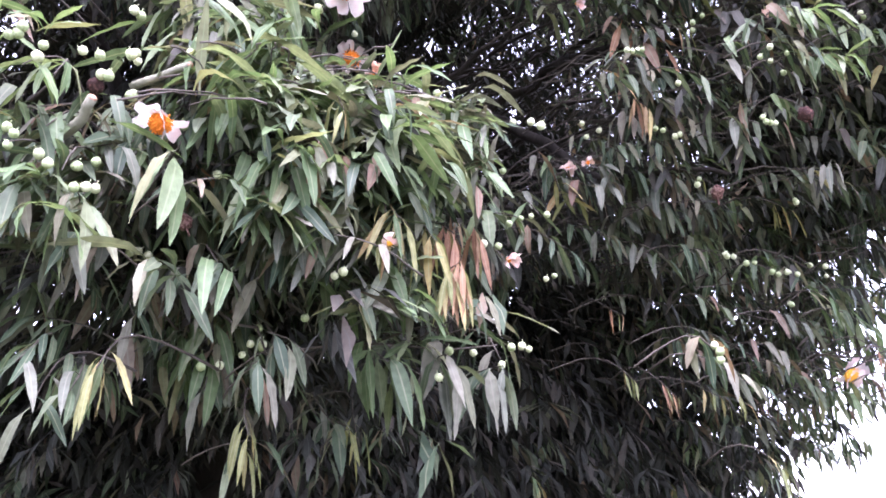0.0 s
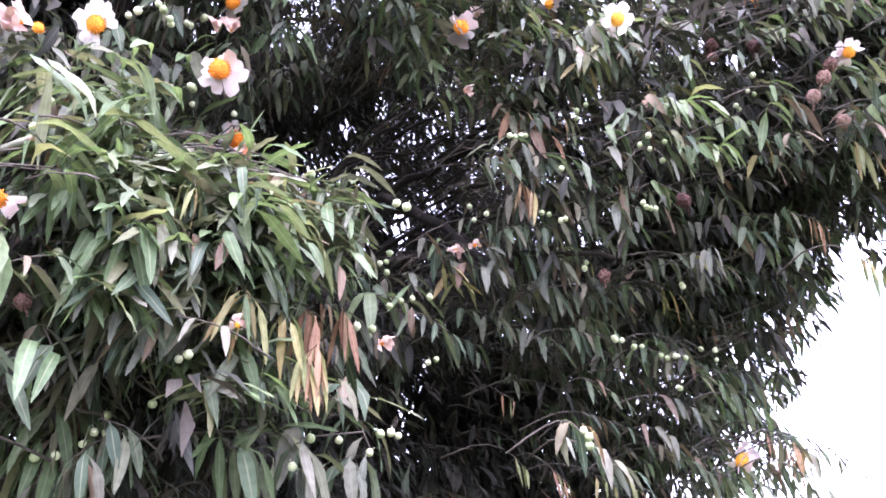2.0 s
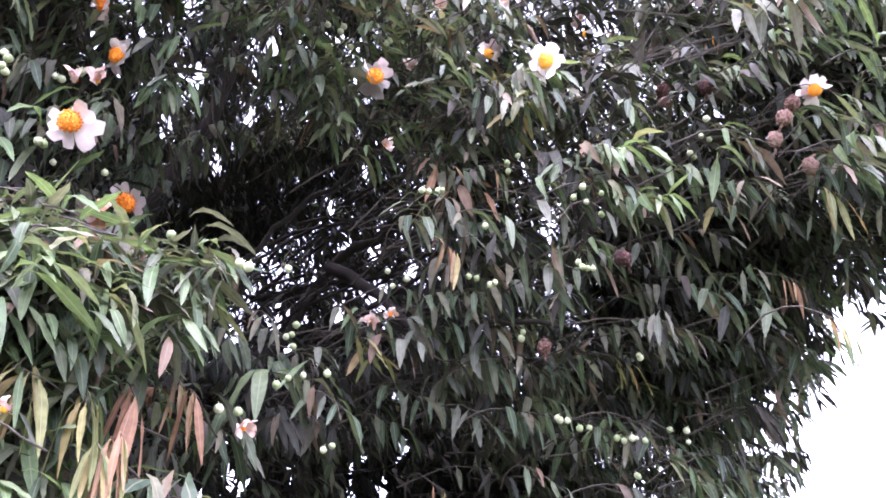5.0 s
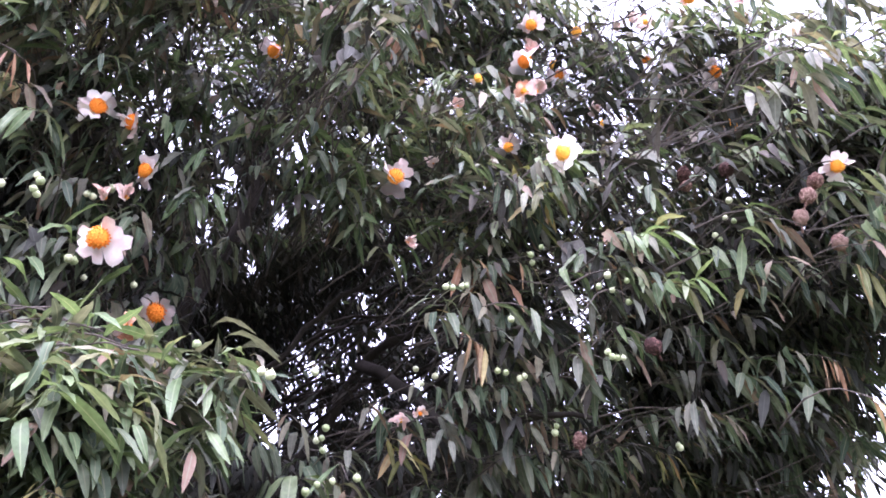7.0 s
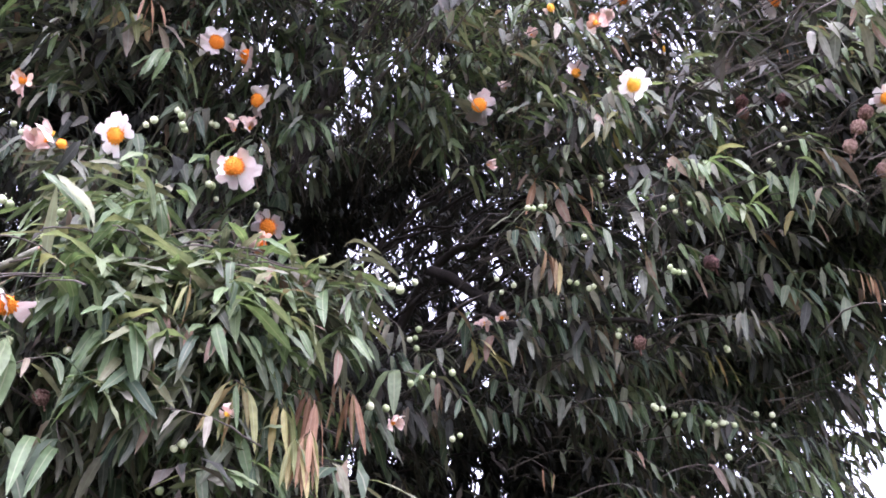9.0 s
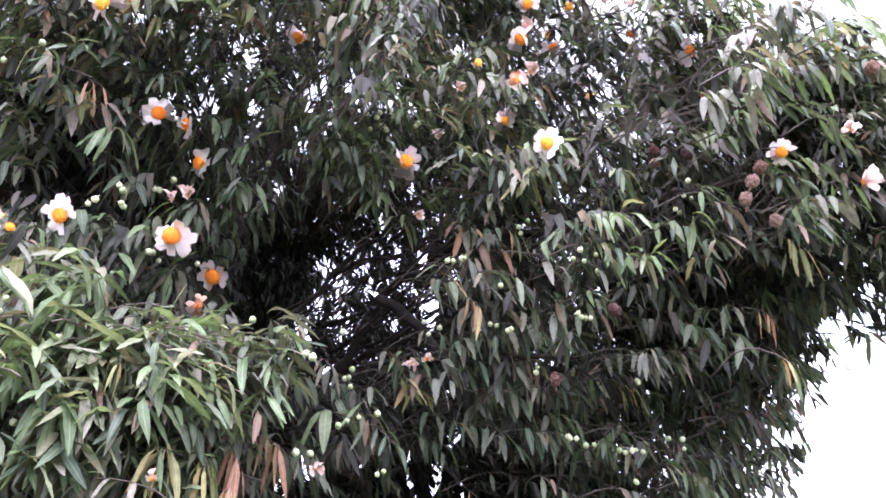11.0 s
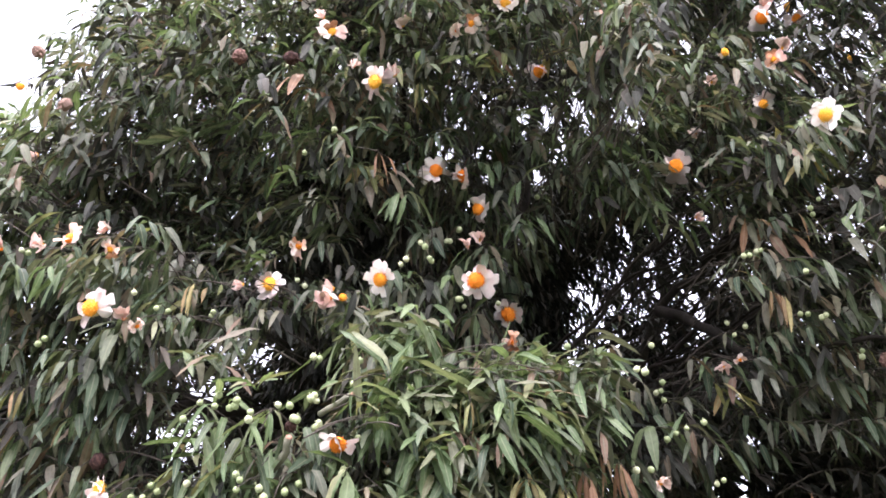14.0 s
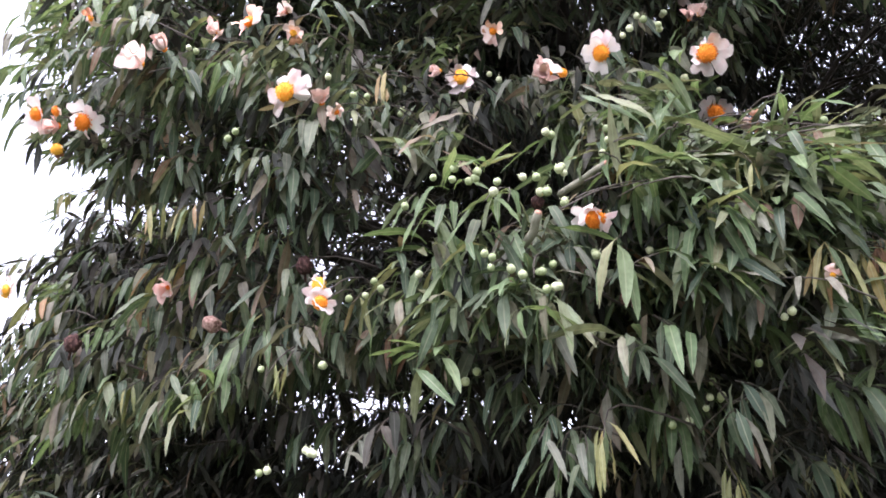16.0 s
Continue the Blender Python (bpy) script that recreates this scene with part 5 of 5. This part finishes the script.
# ---- two lopped branch stubs, pale bark with pinkish cut ends ----
def stub(a, b, thick, seed):
    bm = bmesh.new()
    line = wander(a, b, 6, 0.012, seed)
    tube(bm, line, [thick * (1.1 - 0.03 * i) for i in range(7)], 12)
    body = grown("branch_stub", bm, PALE_BARK, "lopped pale branch stub")
    d = (line[-1] - line[-2]).normalized()
    bm = bmesh.new()
    tube(bm, [line[-1] - d * 0.012, line[-1] + d * 0.001, line[-1] + d * 0.003], [thick * 0.6, thick * 0.86, thick * 0.6], 12)
    end = new("cut_end", mesh_of("cut_end", bm, [CUT_WOOD]))
    end.parent = body
    tagged(end, "pinkish brown cut wood")


stub((-0.49, 1.15, 2.243), (-0.385, 1.10, 2.252), 0.0062, 2.2)
stub((-0.58, 1.11, 2.13), (-0.505, 1.055, 2.172), 0.008, 6.6)

for place in under:
    spray(*place)

BLOOMS.extend(SHOWN)

# ---- the rest of the foliage, too much to count ----
def sprays_at(hubs, per, length, kinds, weights, seed, shapes=12):
    """Leaf arrays for twig ends at the hubs: leaves in two rows along each, hanging to both sides."""
    g = np.random.default_rng(seed)
    m = len(hubs)
    n = m * per
    ahead = np.arctan2(hubs[:, 1] - CENTRE[1], hubs[:, 0] - CENTRE[0]) + g.normal(0, 0.85, m)
    fall = g.uniform(-0.75, 0.15, m)
    run = np.stack((np.cos(ahead) * np.cos(fall), np.sin(ahead) * np.cos(fall), np.sin(fall)), 1) * (length * g.uniform(0.6, 1.35, m))[:, None]
    k = np.tile(np.arange(per), m)
    pos = np.repeat(hubs, per, axis=0) + np.repeat(run, per, axis=0) * ((k + g.uniform(-0.35, 0.35, n)) / per - 0.5)[:, None] + g.normal(0, 0.004, (n, 3))
    az = np.repeat(ahead, per) + np.where(k % 2 == 0, 1, -1) * g.uniform(0.3, 1.45, n)
    size = length * g.uniform(0.7, 1.18, n) * np.repeat(g.uniform(0.85, 1.1, m), per)
    kind = np.repeat(g.choice(kinds, m, p=weights), per)
    kind = np.where(g.random(n) < 0.12, g.choice(kinds, n, p=weights), kind)
    pool = np.arange(12) if shapes == 12 else np.array(shapes)
    shape = np.where(g.random(n) < 0.5, np.repeat(g.choice(pool, m), per), g.choice(pool, n))
    return pos, az, g.uniform(-0.45, 0.45, n), size, shape, kind


HOLLOW, AXIS = np.array((0.10, 2.45, 2.98)), np.array((-0.06, 0.86, 0.50))
EYE_SIDE = np.array((0.42, -0.05, 1.75))
OVER = np.cross(AXIS, (-1.0, 0, 0))


def bearing(p):
    """Places as seen from the open side through the hollow: across, up and along."""
    q = p - EYE_SIDE
    al = q @ AXIS
    return q[..., 0] / al, (q @ OVER) / al, al


def behind_hollow(p, deep=2.55):
    u, v, al = bearing(p)
    return (al > deep) & (((u + 0.16) / 0.26) ** 2 + ((v - 0.09) / 0.27) ** 2 < 1)


def pinholes(points, share):
    """Which leaves (n, k, 3 places on each) would close a small gap through which the sky shows."""
    u, v, al = bearing(points)
    flat = np.stack((u.ravel(), v.ravel(), al.ravel()), 1)
    lit = np.array([d > 1.5 and noise.noise((a * 52, b * 52, 3.3)) + 0.45 * noise.noise((a * 9, b * 9, 7.7)) > share for a, b, d in flat])
    return lit.reshape(u.shape).any(axis=1)


def foliage(name, hubs, per, length, kinds, weights, seed, library, label, clear=False, shapes=12, share=None):
    pos, az, lean, size, shape, kind = sprays_at(hubs, per, length, kinds, weights, seed, shapes)
    if clear or share is not None:
        tip = pos + np.stack((np.cos(az) * 0.35, np.sin(az) * 0.35, np.full(len(az), -0.75)), 1) * size[:, None]
        bend = pos + np.stack((np.cos(az) * 0.28, np.sin(az) * 0.28, np.full(len(az), -0.30)), 1) * size[:, None]
        spots = np.stack((pos, 0.5 * (pos + bend), bend, 0.5 * (bend + tip), tip), 1)
        keep = ~covers(spots) if clear else np.ones(len(pos), dtype=bool)
        if share is not None:
            keep &= ~pinholes(spots, share)
        pos, az, lean, size, shape, kind = (v[keep] for v in (pos, az, lean, size, shape, kind))
    ob = grown(name, joined_leaves(name, pos, az, lean, size, shape, kind, library), None, label)
    return tagged(ob, kind="stuff")


def shell(u, low, high, g):
    """Random places in the crown's egg between two fractions of its radius."""
    d = g.normal(size=(u, 3))
    d /= np.linalg.norm(d, axis=1)[:, None]
    return CENTRE + d * RADII * (g.uniform(low, high, u) ** 1.0)[:, None]


def at_trunk(p):
    """What hangs in the nook before the trunk, under the near bough."""
    return (((p[:, 0] + 0.42 + 0.25 * (p[:, 1] - 1.5)) / 0.13) ** 2 + ((p[:, 2] - 1.60) / 0.20) ** 2 < 1) & (p[:, 1] < 2.85)


def out_of_hollow(p, grow=1.0):
    """Keeps what lies outside the dark hollow over the near bough, and outside the pit under the crown."""
    v = p - HOLLOW
    along = v @ AXIS
    side = v - along[:, None] * AXIS
    inside = (along / 0.95) ** 2 + (side[:, 0] / 0.46) ** 2 + (np.linalg.norm(side[:, 1:], axis=1) / 0.36) ** 2 < grow
    pit = np.linalg.norm((p - np.array((0.50, 2.10, 1.80))) / np.array((0.64, 1.0, 0.56)), axis=1) < 1
    # the dark gap between the near bough and the one beside it
    q = p - np.array((-0.95, 1.6, 2.55))
    gap = ((q[:, 0] + 0.6 * q[:, 1]) / 0.36) ** 2 + (q[:, 1] / 0.65) ** 2 + ((q[:, 2] - 0.5 * q[:, 1]) / 0.20) ** 2 < grow
    q = p - np.array((-1.04, 1.5, 2.48))
    slot = ((q[:, 0] + 0.6 * q[:, 1]) / 0.11) ** 2 + (q[:, 1] / 0.6) ** 2 + ((q[:, 2] - 0.45 * q[:, 1]) / 0.24) ** 2 < grow
    return p[~(inside | pit | gap | slot | at_trunk(p))]


g = np.random.default_rng(11)
ALL = np.array(ANCHORS + bear)

# leafy ends between neighbouring twigs, on the crown's outer face
near = []
for i, p in enumerate(ALL):
    d = np.linalg.norm(ALL - p, axis=1)
    for j in np.argsort(d)[1:9]:
        if d[j] < 0.42:
            near.append((i, j))
near = np.array(near)
pick = near[g.integers(0, len(near), 9000)]
mixp = g.uniform(0.1, 0.9, (9000, 1))
cand = ALL[pick[:, 0]] * (1 - mixp) + ALL[pick[:, 1]] * mixp + g.normal(0, 0.03, (9000, 3))
inward = CENTRE * np.array((1, 1, 0)) + np.stack((0 * cand[:, 2], 0 * cand[:, 2], 0.5 * cand[:, 2] + 1.4), 1) - cand
inward /= np.linalg.norm(inward, axis=1)[:, None]
cand += inward * (0.06 + g.uniform(0, 1, (9000, 1)) * 0.32)
keep, cells = [], {}
for i, c in enumerate(cand):
    key = tuple((c / 0.080).astype(int))
    if cells.get(key, 0) < 1:
        cells[key] = cells.get(key, 0) + 1
        keep.append(i)
FACE = cand[keep]
FACE = FACE[(FACE[:, 2] > 2.05) | (g.random(len(FACE)) < 0.15)]
FACE = out_of_hollow(FACE)
clump = np.array([noise.noise((p[0] * 4.5, p[1] * 4.5, p[2] * 3.6)) for p in FACE])
FACE = FACE[(clump > 0.05) | (FACE[:, 1] < 1.5)]
# a fifth of these twigs take the leaf with shade in its colour
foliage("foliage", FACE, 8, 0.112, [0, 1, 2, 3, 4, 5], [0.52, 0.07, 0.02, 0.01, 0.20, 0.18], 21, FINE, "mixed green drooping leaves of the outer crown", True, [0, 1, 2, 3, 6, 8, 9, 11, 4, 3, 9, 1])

# the near bough, crowded with long arching leaves
own = np.array(ANCHORS)
own = own[(own[:, 1] < 1.5) & (own[:, 0] > -0.78) & (own[:, 2] < 2.55) & (own[:, 2] > 1.98)]
crowd = np.repeat(own, 3, axis=0)
crowd = crowd + g.normal(0, 0.055, crowd.shape) + np.array((0, 0.045, -0.02))
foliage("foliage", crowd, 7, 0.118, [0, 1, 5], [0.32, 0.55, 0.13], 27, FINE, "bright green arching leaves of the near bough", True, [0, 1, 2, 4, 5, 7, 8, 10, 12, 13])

# the deeper crown behind that face, mostly in the leaf colour darkened for shade
pick = g.integers(0, len(ALL), 5200)
deep = ALL[pick] + g.normal(0, 0.10, (5200, 3))
inw = CENTRE * np.array((1, 1, 0)) + np.stack((0 * deep[:, 2], 0 * deep[:, 2], 0.5 * deep[:, 2] + 1.4), 1) - deep
inw /= np.linalg.norm(inw, axis=1)[:, None]
deep += inw * g.uniform(0.42, 1.0, (5200, 1))
deep = out_of_hollow(deep)
deep = deep[~behind_hollow(deep)]
deep = deep[(deep[:, 1] > 2.05) | (deep[:, 2] < 2.9) | (np.abs(deep[:, 0]) > 0.75)]
deep = deep[deep[:, 2] > 1.6]
foliage("foliage", deep, 7, 0.100, [0, 4, 5], [0.14, 0.84, 0.02], 22, INNER, "leaves inside the crown, mostly with shade in their colour", False, 12, 0.47)

# the front above the hollow, where the outer twigs leave off
front = shell(30000, 0.0, 1.0, g)
rel = (front - CENTRE) / RADII
frac = np.linalg.norm(rel, axis=1)
lower = 0.15 * np.exp(-((front[:, 0] - 0.05) / 0.42) ** 4)
upper = 0.10 * np.exp(-((front[:, 0] - 0.26) / 0.32) ** 4)
recess = 0.13 * np.exp(-((front[:, 0] + 0.88) / 0.27) ** 4) * (front[:, 2] < 3.25)
want = 0.90 - np.where(front[:, 2] < 3.15, lower, upper) - recess
front = CENTRE + rel / frac[:, None] * RADII * (want - g.uniform(0.0, 0.13, len(front)))[:, None]

front = front[(front[:, 1] < 2.9) & (front[:, 2] > 2.62 + 0.42 * np.exp(-((front[:, 0] - 0.0) / 0.5) ** 2)) & (front[:, 2] < 4.9) & (front[:, 0] > -2.6)]
front = out_of_hollow(front)
front = front[(front[:, 0] < 0.6) | (g.random(len(front)) < 0.55)][:2300]
# weight 0.18 goes to the darkened leaf, painted shade between the lighter twigs
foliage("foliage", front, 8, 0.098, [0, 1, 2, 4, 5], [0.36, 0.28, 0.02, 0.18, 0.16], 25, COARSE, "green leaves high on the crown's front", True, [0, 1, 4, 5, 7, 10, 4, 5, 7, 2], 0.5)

# boughs that bulge out of the crown's egg
def bough_leaves(centre, radii, n, seed, weights=(0.48, 0.10, 0.32, 0.10), share=None, library=COARSE, length=0.098, label="green drooping leaves on an outer bough, some coloured for shade", thin=0.0):
    r = np.random.default_rng(seed)
    d = r.normal(size=(n, 3))
    d /= np.linalg.norm(d, axis=1)[:, None]
    hubs = np.array(centre) + d * np.array(radii) * r.uniform(0.35, 1.0, (n, 1))
    if library is INNER:
        hubs = hubs[~at_trunk(hubs)]
    if thin:
        gone = ((hubs[:, 0] - 0.0) / 0.5) ** 2 + ((hubs[:, 2] - 3.65) / 0.36) ** 2 < 1
        hubs = hubs[~gone | (r.random(len(hubs)) > thin)]
    foliage("foliage", hubs, 8, length, [0, 1, 4, 5], list(weights), seed, library, label, library is COARSE, 12, share)
    return hubs


# third weight: share of leaves with painted shade, higher where a bough should look shaded
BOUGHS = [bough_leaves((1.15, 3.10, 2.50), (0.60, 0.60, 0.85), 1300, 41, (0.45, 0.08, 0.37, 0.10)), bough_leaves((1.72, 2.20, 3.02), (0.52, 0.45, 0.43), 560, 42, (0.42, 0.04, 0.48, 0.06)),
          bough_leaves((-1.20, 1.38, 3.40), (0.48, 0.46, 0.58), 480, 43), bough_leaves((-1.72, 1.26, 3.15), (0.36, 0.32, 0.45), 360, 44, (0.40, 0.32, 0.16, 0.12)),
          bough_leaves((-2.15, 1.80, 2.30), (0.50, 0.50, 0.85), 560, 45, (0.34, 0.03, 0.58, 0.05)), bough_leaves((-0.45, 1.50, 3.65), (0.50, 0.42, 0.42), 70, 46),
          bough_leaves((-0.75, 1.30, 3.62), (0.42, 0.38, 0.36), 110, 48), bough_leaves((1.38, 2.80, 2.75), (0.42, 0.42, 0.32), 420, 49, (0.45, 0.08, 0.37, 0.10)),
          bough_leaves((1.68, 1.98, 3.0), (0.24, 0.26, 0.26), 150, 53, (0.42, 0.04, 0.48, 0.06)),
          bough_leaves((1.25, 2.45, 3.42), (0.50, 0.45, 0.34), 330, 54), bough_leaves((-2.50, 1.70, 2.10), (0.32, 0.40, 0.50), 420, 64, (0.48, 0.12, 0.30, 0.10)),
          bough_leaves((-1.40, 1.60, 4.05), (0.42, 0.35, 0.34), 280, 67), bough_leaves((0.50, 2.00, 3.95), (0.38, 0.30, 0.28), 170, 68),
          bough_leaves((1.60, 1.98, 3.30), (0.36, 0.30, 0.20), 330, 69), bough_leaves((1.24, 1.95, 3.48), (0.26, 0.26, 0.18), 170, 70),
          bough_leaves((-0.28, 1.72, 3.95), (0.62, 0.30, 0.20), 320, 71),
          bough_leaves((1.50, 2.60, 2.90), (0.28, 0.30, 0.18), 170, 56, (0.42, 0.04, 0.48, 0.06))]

# tufts round the flowers at the top
top = np.array([q for q in bear if q[2] > 3.45 and q[0] > -1.2])
top = np.repeat(top, 9, axis=0) + g.normal(0, 0.085, (9 * len(top), 3)) + np.array((0.0, 0.07, -0.07))
foliage("foliage", top, 7, 0.085, [0, 1, 4, 5], [0.55, 0.12, 0.20, 0.13], 28, COARSE, "green leaves round the topmost flowers", True)

# the dense far wall behind the hollow, its shade painted into the leaves
bough_leaves((-0.25, 3.75, 3.35), (1.5, 0.45, 1.5), 5600, 47, (0.06, 0.0, 0.93, 0.01), 0.47, INNER, 0.102, "leaves deep in the crown, darkened in colour to stand for shade", 0.45)

# the roof of the hollow: shade-coloured leaves added to keep skylight out of it
bough_leaves((-0.1, 3.0, 4.15), (1.1, 0.85, 0.45), 2000, 55, (0.10, 0.0, 0.88, 0.02), 0.47, INNER, 0.102, "leaves deep in the crown, darkened in colour to stand for shade")

# the sides, top and far side of the crown, largely in shade-coloured leaves
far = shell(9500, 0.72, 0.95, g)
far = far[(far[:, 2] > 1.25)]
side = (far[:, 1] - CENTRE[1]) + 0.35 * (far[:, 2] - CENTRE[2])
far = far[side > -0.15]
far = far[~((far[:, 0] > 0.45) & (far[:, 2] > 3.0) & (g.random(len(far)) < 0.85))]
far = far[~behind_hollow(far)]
foliage("foliage", far, 8, 0.112, [0, 1, 4, 5], [0.25, 0.02, 0.70, 0.03], 23, INNER, "leaves of the crown's far side, green and shade-coloured", False, 12, 0.5)

# lower skirt, set back under the outer twigs, their shade put into its leaf colour
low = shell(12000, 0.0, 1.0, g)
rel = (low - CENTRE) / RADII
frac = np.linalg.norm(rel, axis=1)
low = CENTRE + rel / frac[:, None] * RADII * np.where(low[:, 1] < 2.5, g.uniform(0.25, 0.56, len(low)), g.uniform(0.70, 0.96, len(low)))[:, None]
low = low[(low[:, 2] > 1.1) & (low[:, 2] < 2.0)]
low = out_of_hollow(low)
foliage("foliage", low, 8, 0.10, [0, 4, 5], [0.14, 0.84, 0.02], 24, INNER, "drooping leaves under the crown's lower edge, mostly shade-coloured")

# thin twigs that carry them
def twigs(hubs, seed, reach, thick, name="fine_twig"):
    r = np.random.default_rng(seed)
    vs, fs = [], []
    for h in hubs:
        root = inner_point(h, reach * r.uniform(0.7, 1.3)) + r.normal(0, 0.05, 3)
        mid = 0.5 * (h + root) + r.normal(0, 0.02, 3)
        base = len(vs)
        for p, w in ((h, 0.0011), (mid, thick * 0.7), (root, thick)):
            d = root - h
            a = np.cross(d, (0.3, 0.2, 1.0))
            a /= np.linalg.norm(a)
            b = np.cross(d / np.linalg.norm(d), a)
            for k in range(4):
                vs.append(tuple(p + (a * math.cos(k * 1.5708) + b * math.sin(k * 1.5708)) * w))
        for q in (0, 4):
            for k in range(4):
                fs.append((base + q + k, base + q + (k + 1) % 4, base + q + 4 + (k + 1) % 4, base + q + 4 + k))
    me = bpy.data.meshes.new(name)
    me.from_pydata(vs, [], fs)
    me.materials.append(TWIG)
    me.update()
    return tagged(grown(name, me, None, "thin brown twigs"), kind="stuff")


# leaves under the far side, coloured near black to stand for the shade
SHADE_COLOURED = "leaves of the far and inner crown with shade put into their colour"
bough_leaves((-0.7, 3.3, 1.75), (1.75, 0.95, 0.55), 4200, 50, (0.10, 0.0, 0.88, 0.02), None, INNER, 0.12, SHADE_COLOURED)
bough_leaves((-1.5, 2.3, 1.7), (0.9, 0.7, 0.5), 900, 51, (0.2, 0.0, 0.77, 0.03), None, INNER, 0.11, SHADE_COLOURED)
bough_leaves((0.45, 3.45, 1.65), (1.0, 0.55, 0.75), 2400, 52, (0.08, 0.0, 0.90, 0.02), None, INNER, 0.12, SHADE_COLOURED)
bough_leaves((0.35, 3.6, 2.45), (0.95, 0.45, 0.6), 2000, 57, (0.06, 0.0, 0.92, 0.02), 0.47, INNER, 0.12, SHADE_COLOURED)

# sparse narrow leaves on the branches inside the hollow, its darkness in their colour
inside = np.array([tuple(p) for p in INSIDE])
foliage("foliage", inside, 4, 0.085, [0, 4], [0.06, 0.94], 61, INNER, "narrow leaves on bare inner branches, coloured dark for shade", False, [4, 7, 10, 11, 2, 8])
bough_leaves((-0.62, 3.6, 3.6), (0.36, 0.35, 0.5), 500, 60, (0.05, 0.0, 0.94, 0.01), None, INNER, 0.105, SHADE_COLOURED)
bough_leaves((-1.35, 2.5, 1.75), (0.85, 0.5, 0.55), 1500, 62, (0.10, 0.0, 0.88, 0.02), None, INNER, 0.115, SHADE_COLOURED)
bough_leaves((-2.15, 2.1, 2.3), (0.42, 0.4, 0.8), 700, 63, (0.12, 0.0, 0.86, 0.02), None, INNER, 0.11, SHADE_COLOURED)
bough_leaves((-2.25, 1.80, 2.60), (0.35, 0.3, 0.40), 500, 65, (0.15, 0.0, 0.82, 0.03), None, INNER, 0.11, SHADE_COLOURED)
bough_leaves((-1.45, 2.75, 2.75), (0.55, 0.35, 0.45), 900, 66, (0.10, 0.0, 0.88, 0.02), None, INNER, 0.11, SHADE_COLOURED)
bough_leaves((-0.95, 2.15, 3.55), (0.40, 0.30, 0.45), 700, 72, (0.14, 0.0, 0.82, 0.04), None, INNER, 0.11, SHADE_COLOURED)
bough_leaves((-1.2, 3.0, 3.4), (0.65, 0.45, 0.8), 1500, 58, (0.08, 0.0, 0.90, 0.02), None, INNER, 0.115, SHADE_COLOURED)
bough_leaves((1.32, 2.65, 3.1), (0.44, 0.32, 0.42), 1200, 59, (0.08, 0.0, 0.90, 0.02), None, INNER, 0.115, SHADE_COLOURED)

twigs(FACE, 31, 0.22, 0.0026)
twigs(deep[::2], 32, 0.25, 0.003)
twigs(far[::3], 33, 0.22, 0.003)
twigs(np.concatenate(BOUGHS)[::2], 34, 0.10, 0.0018)
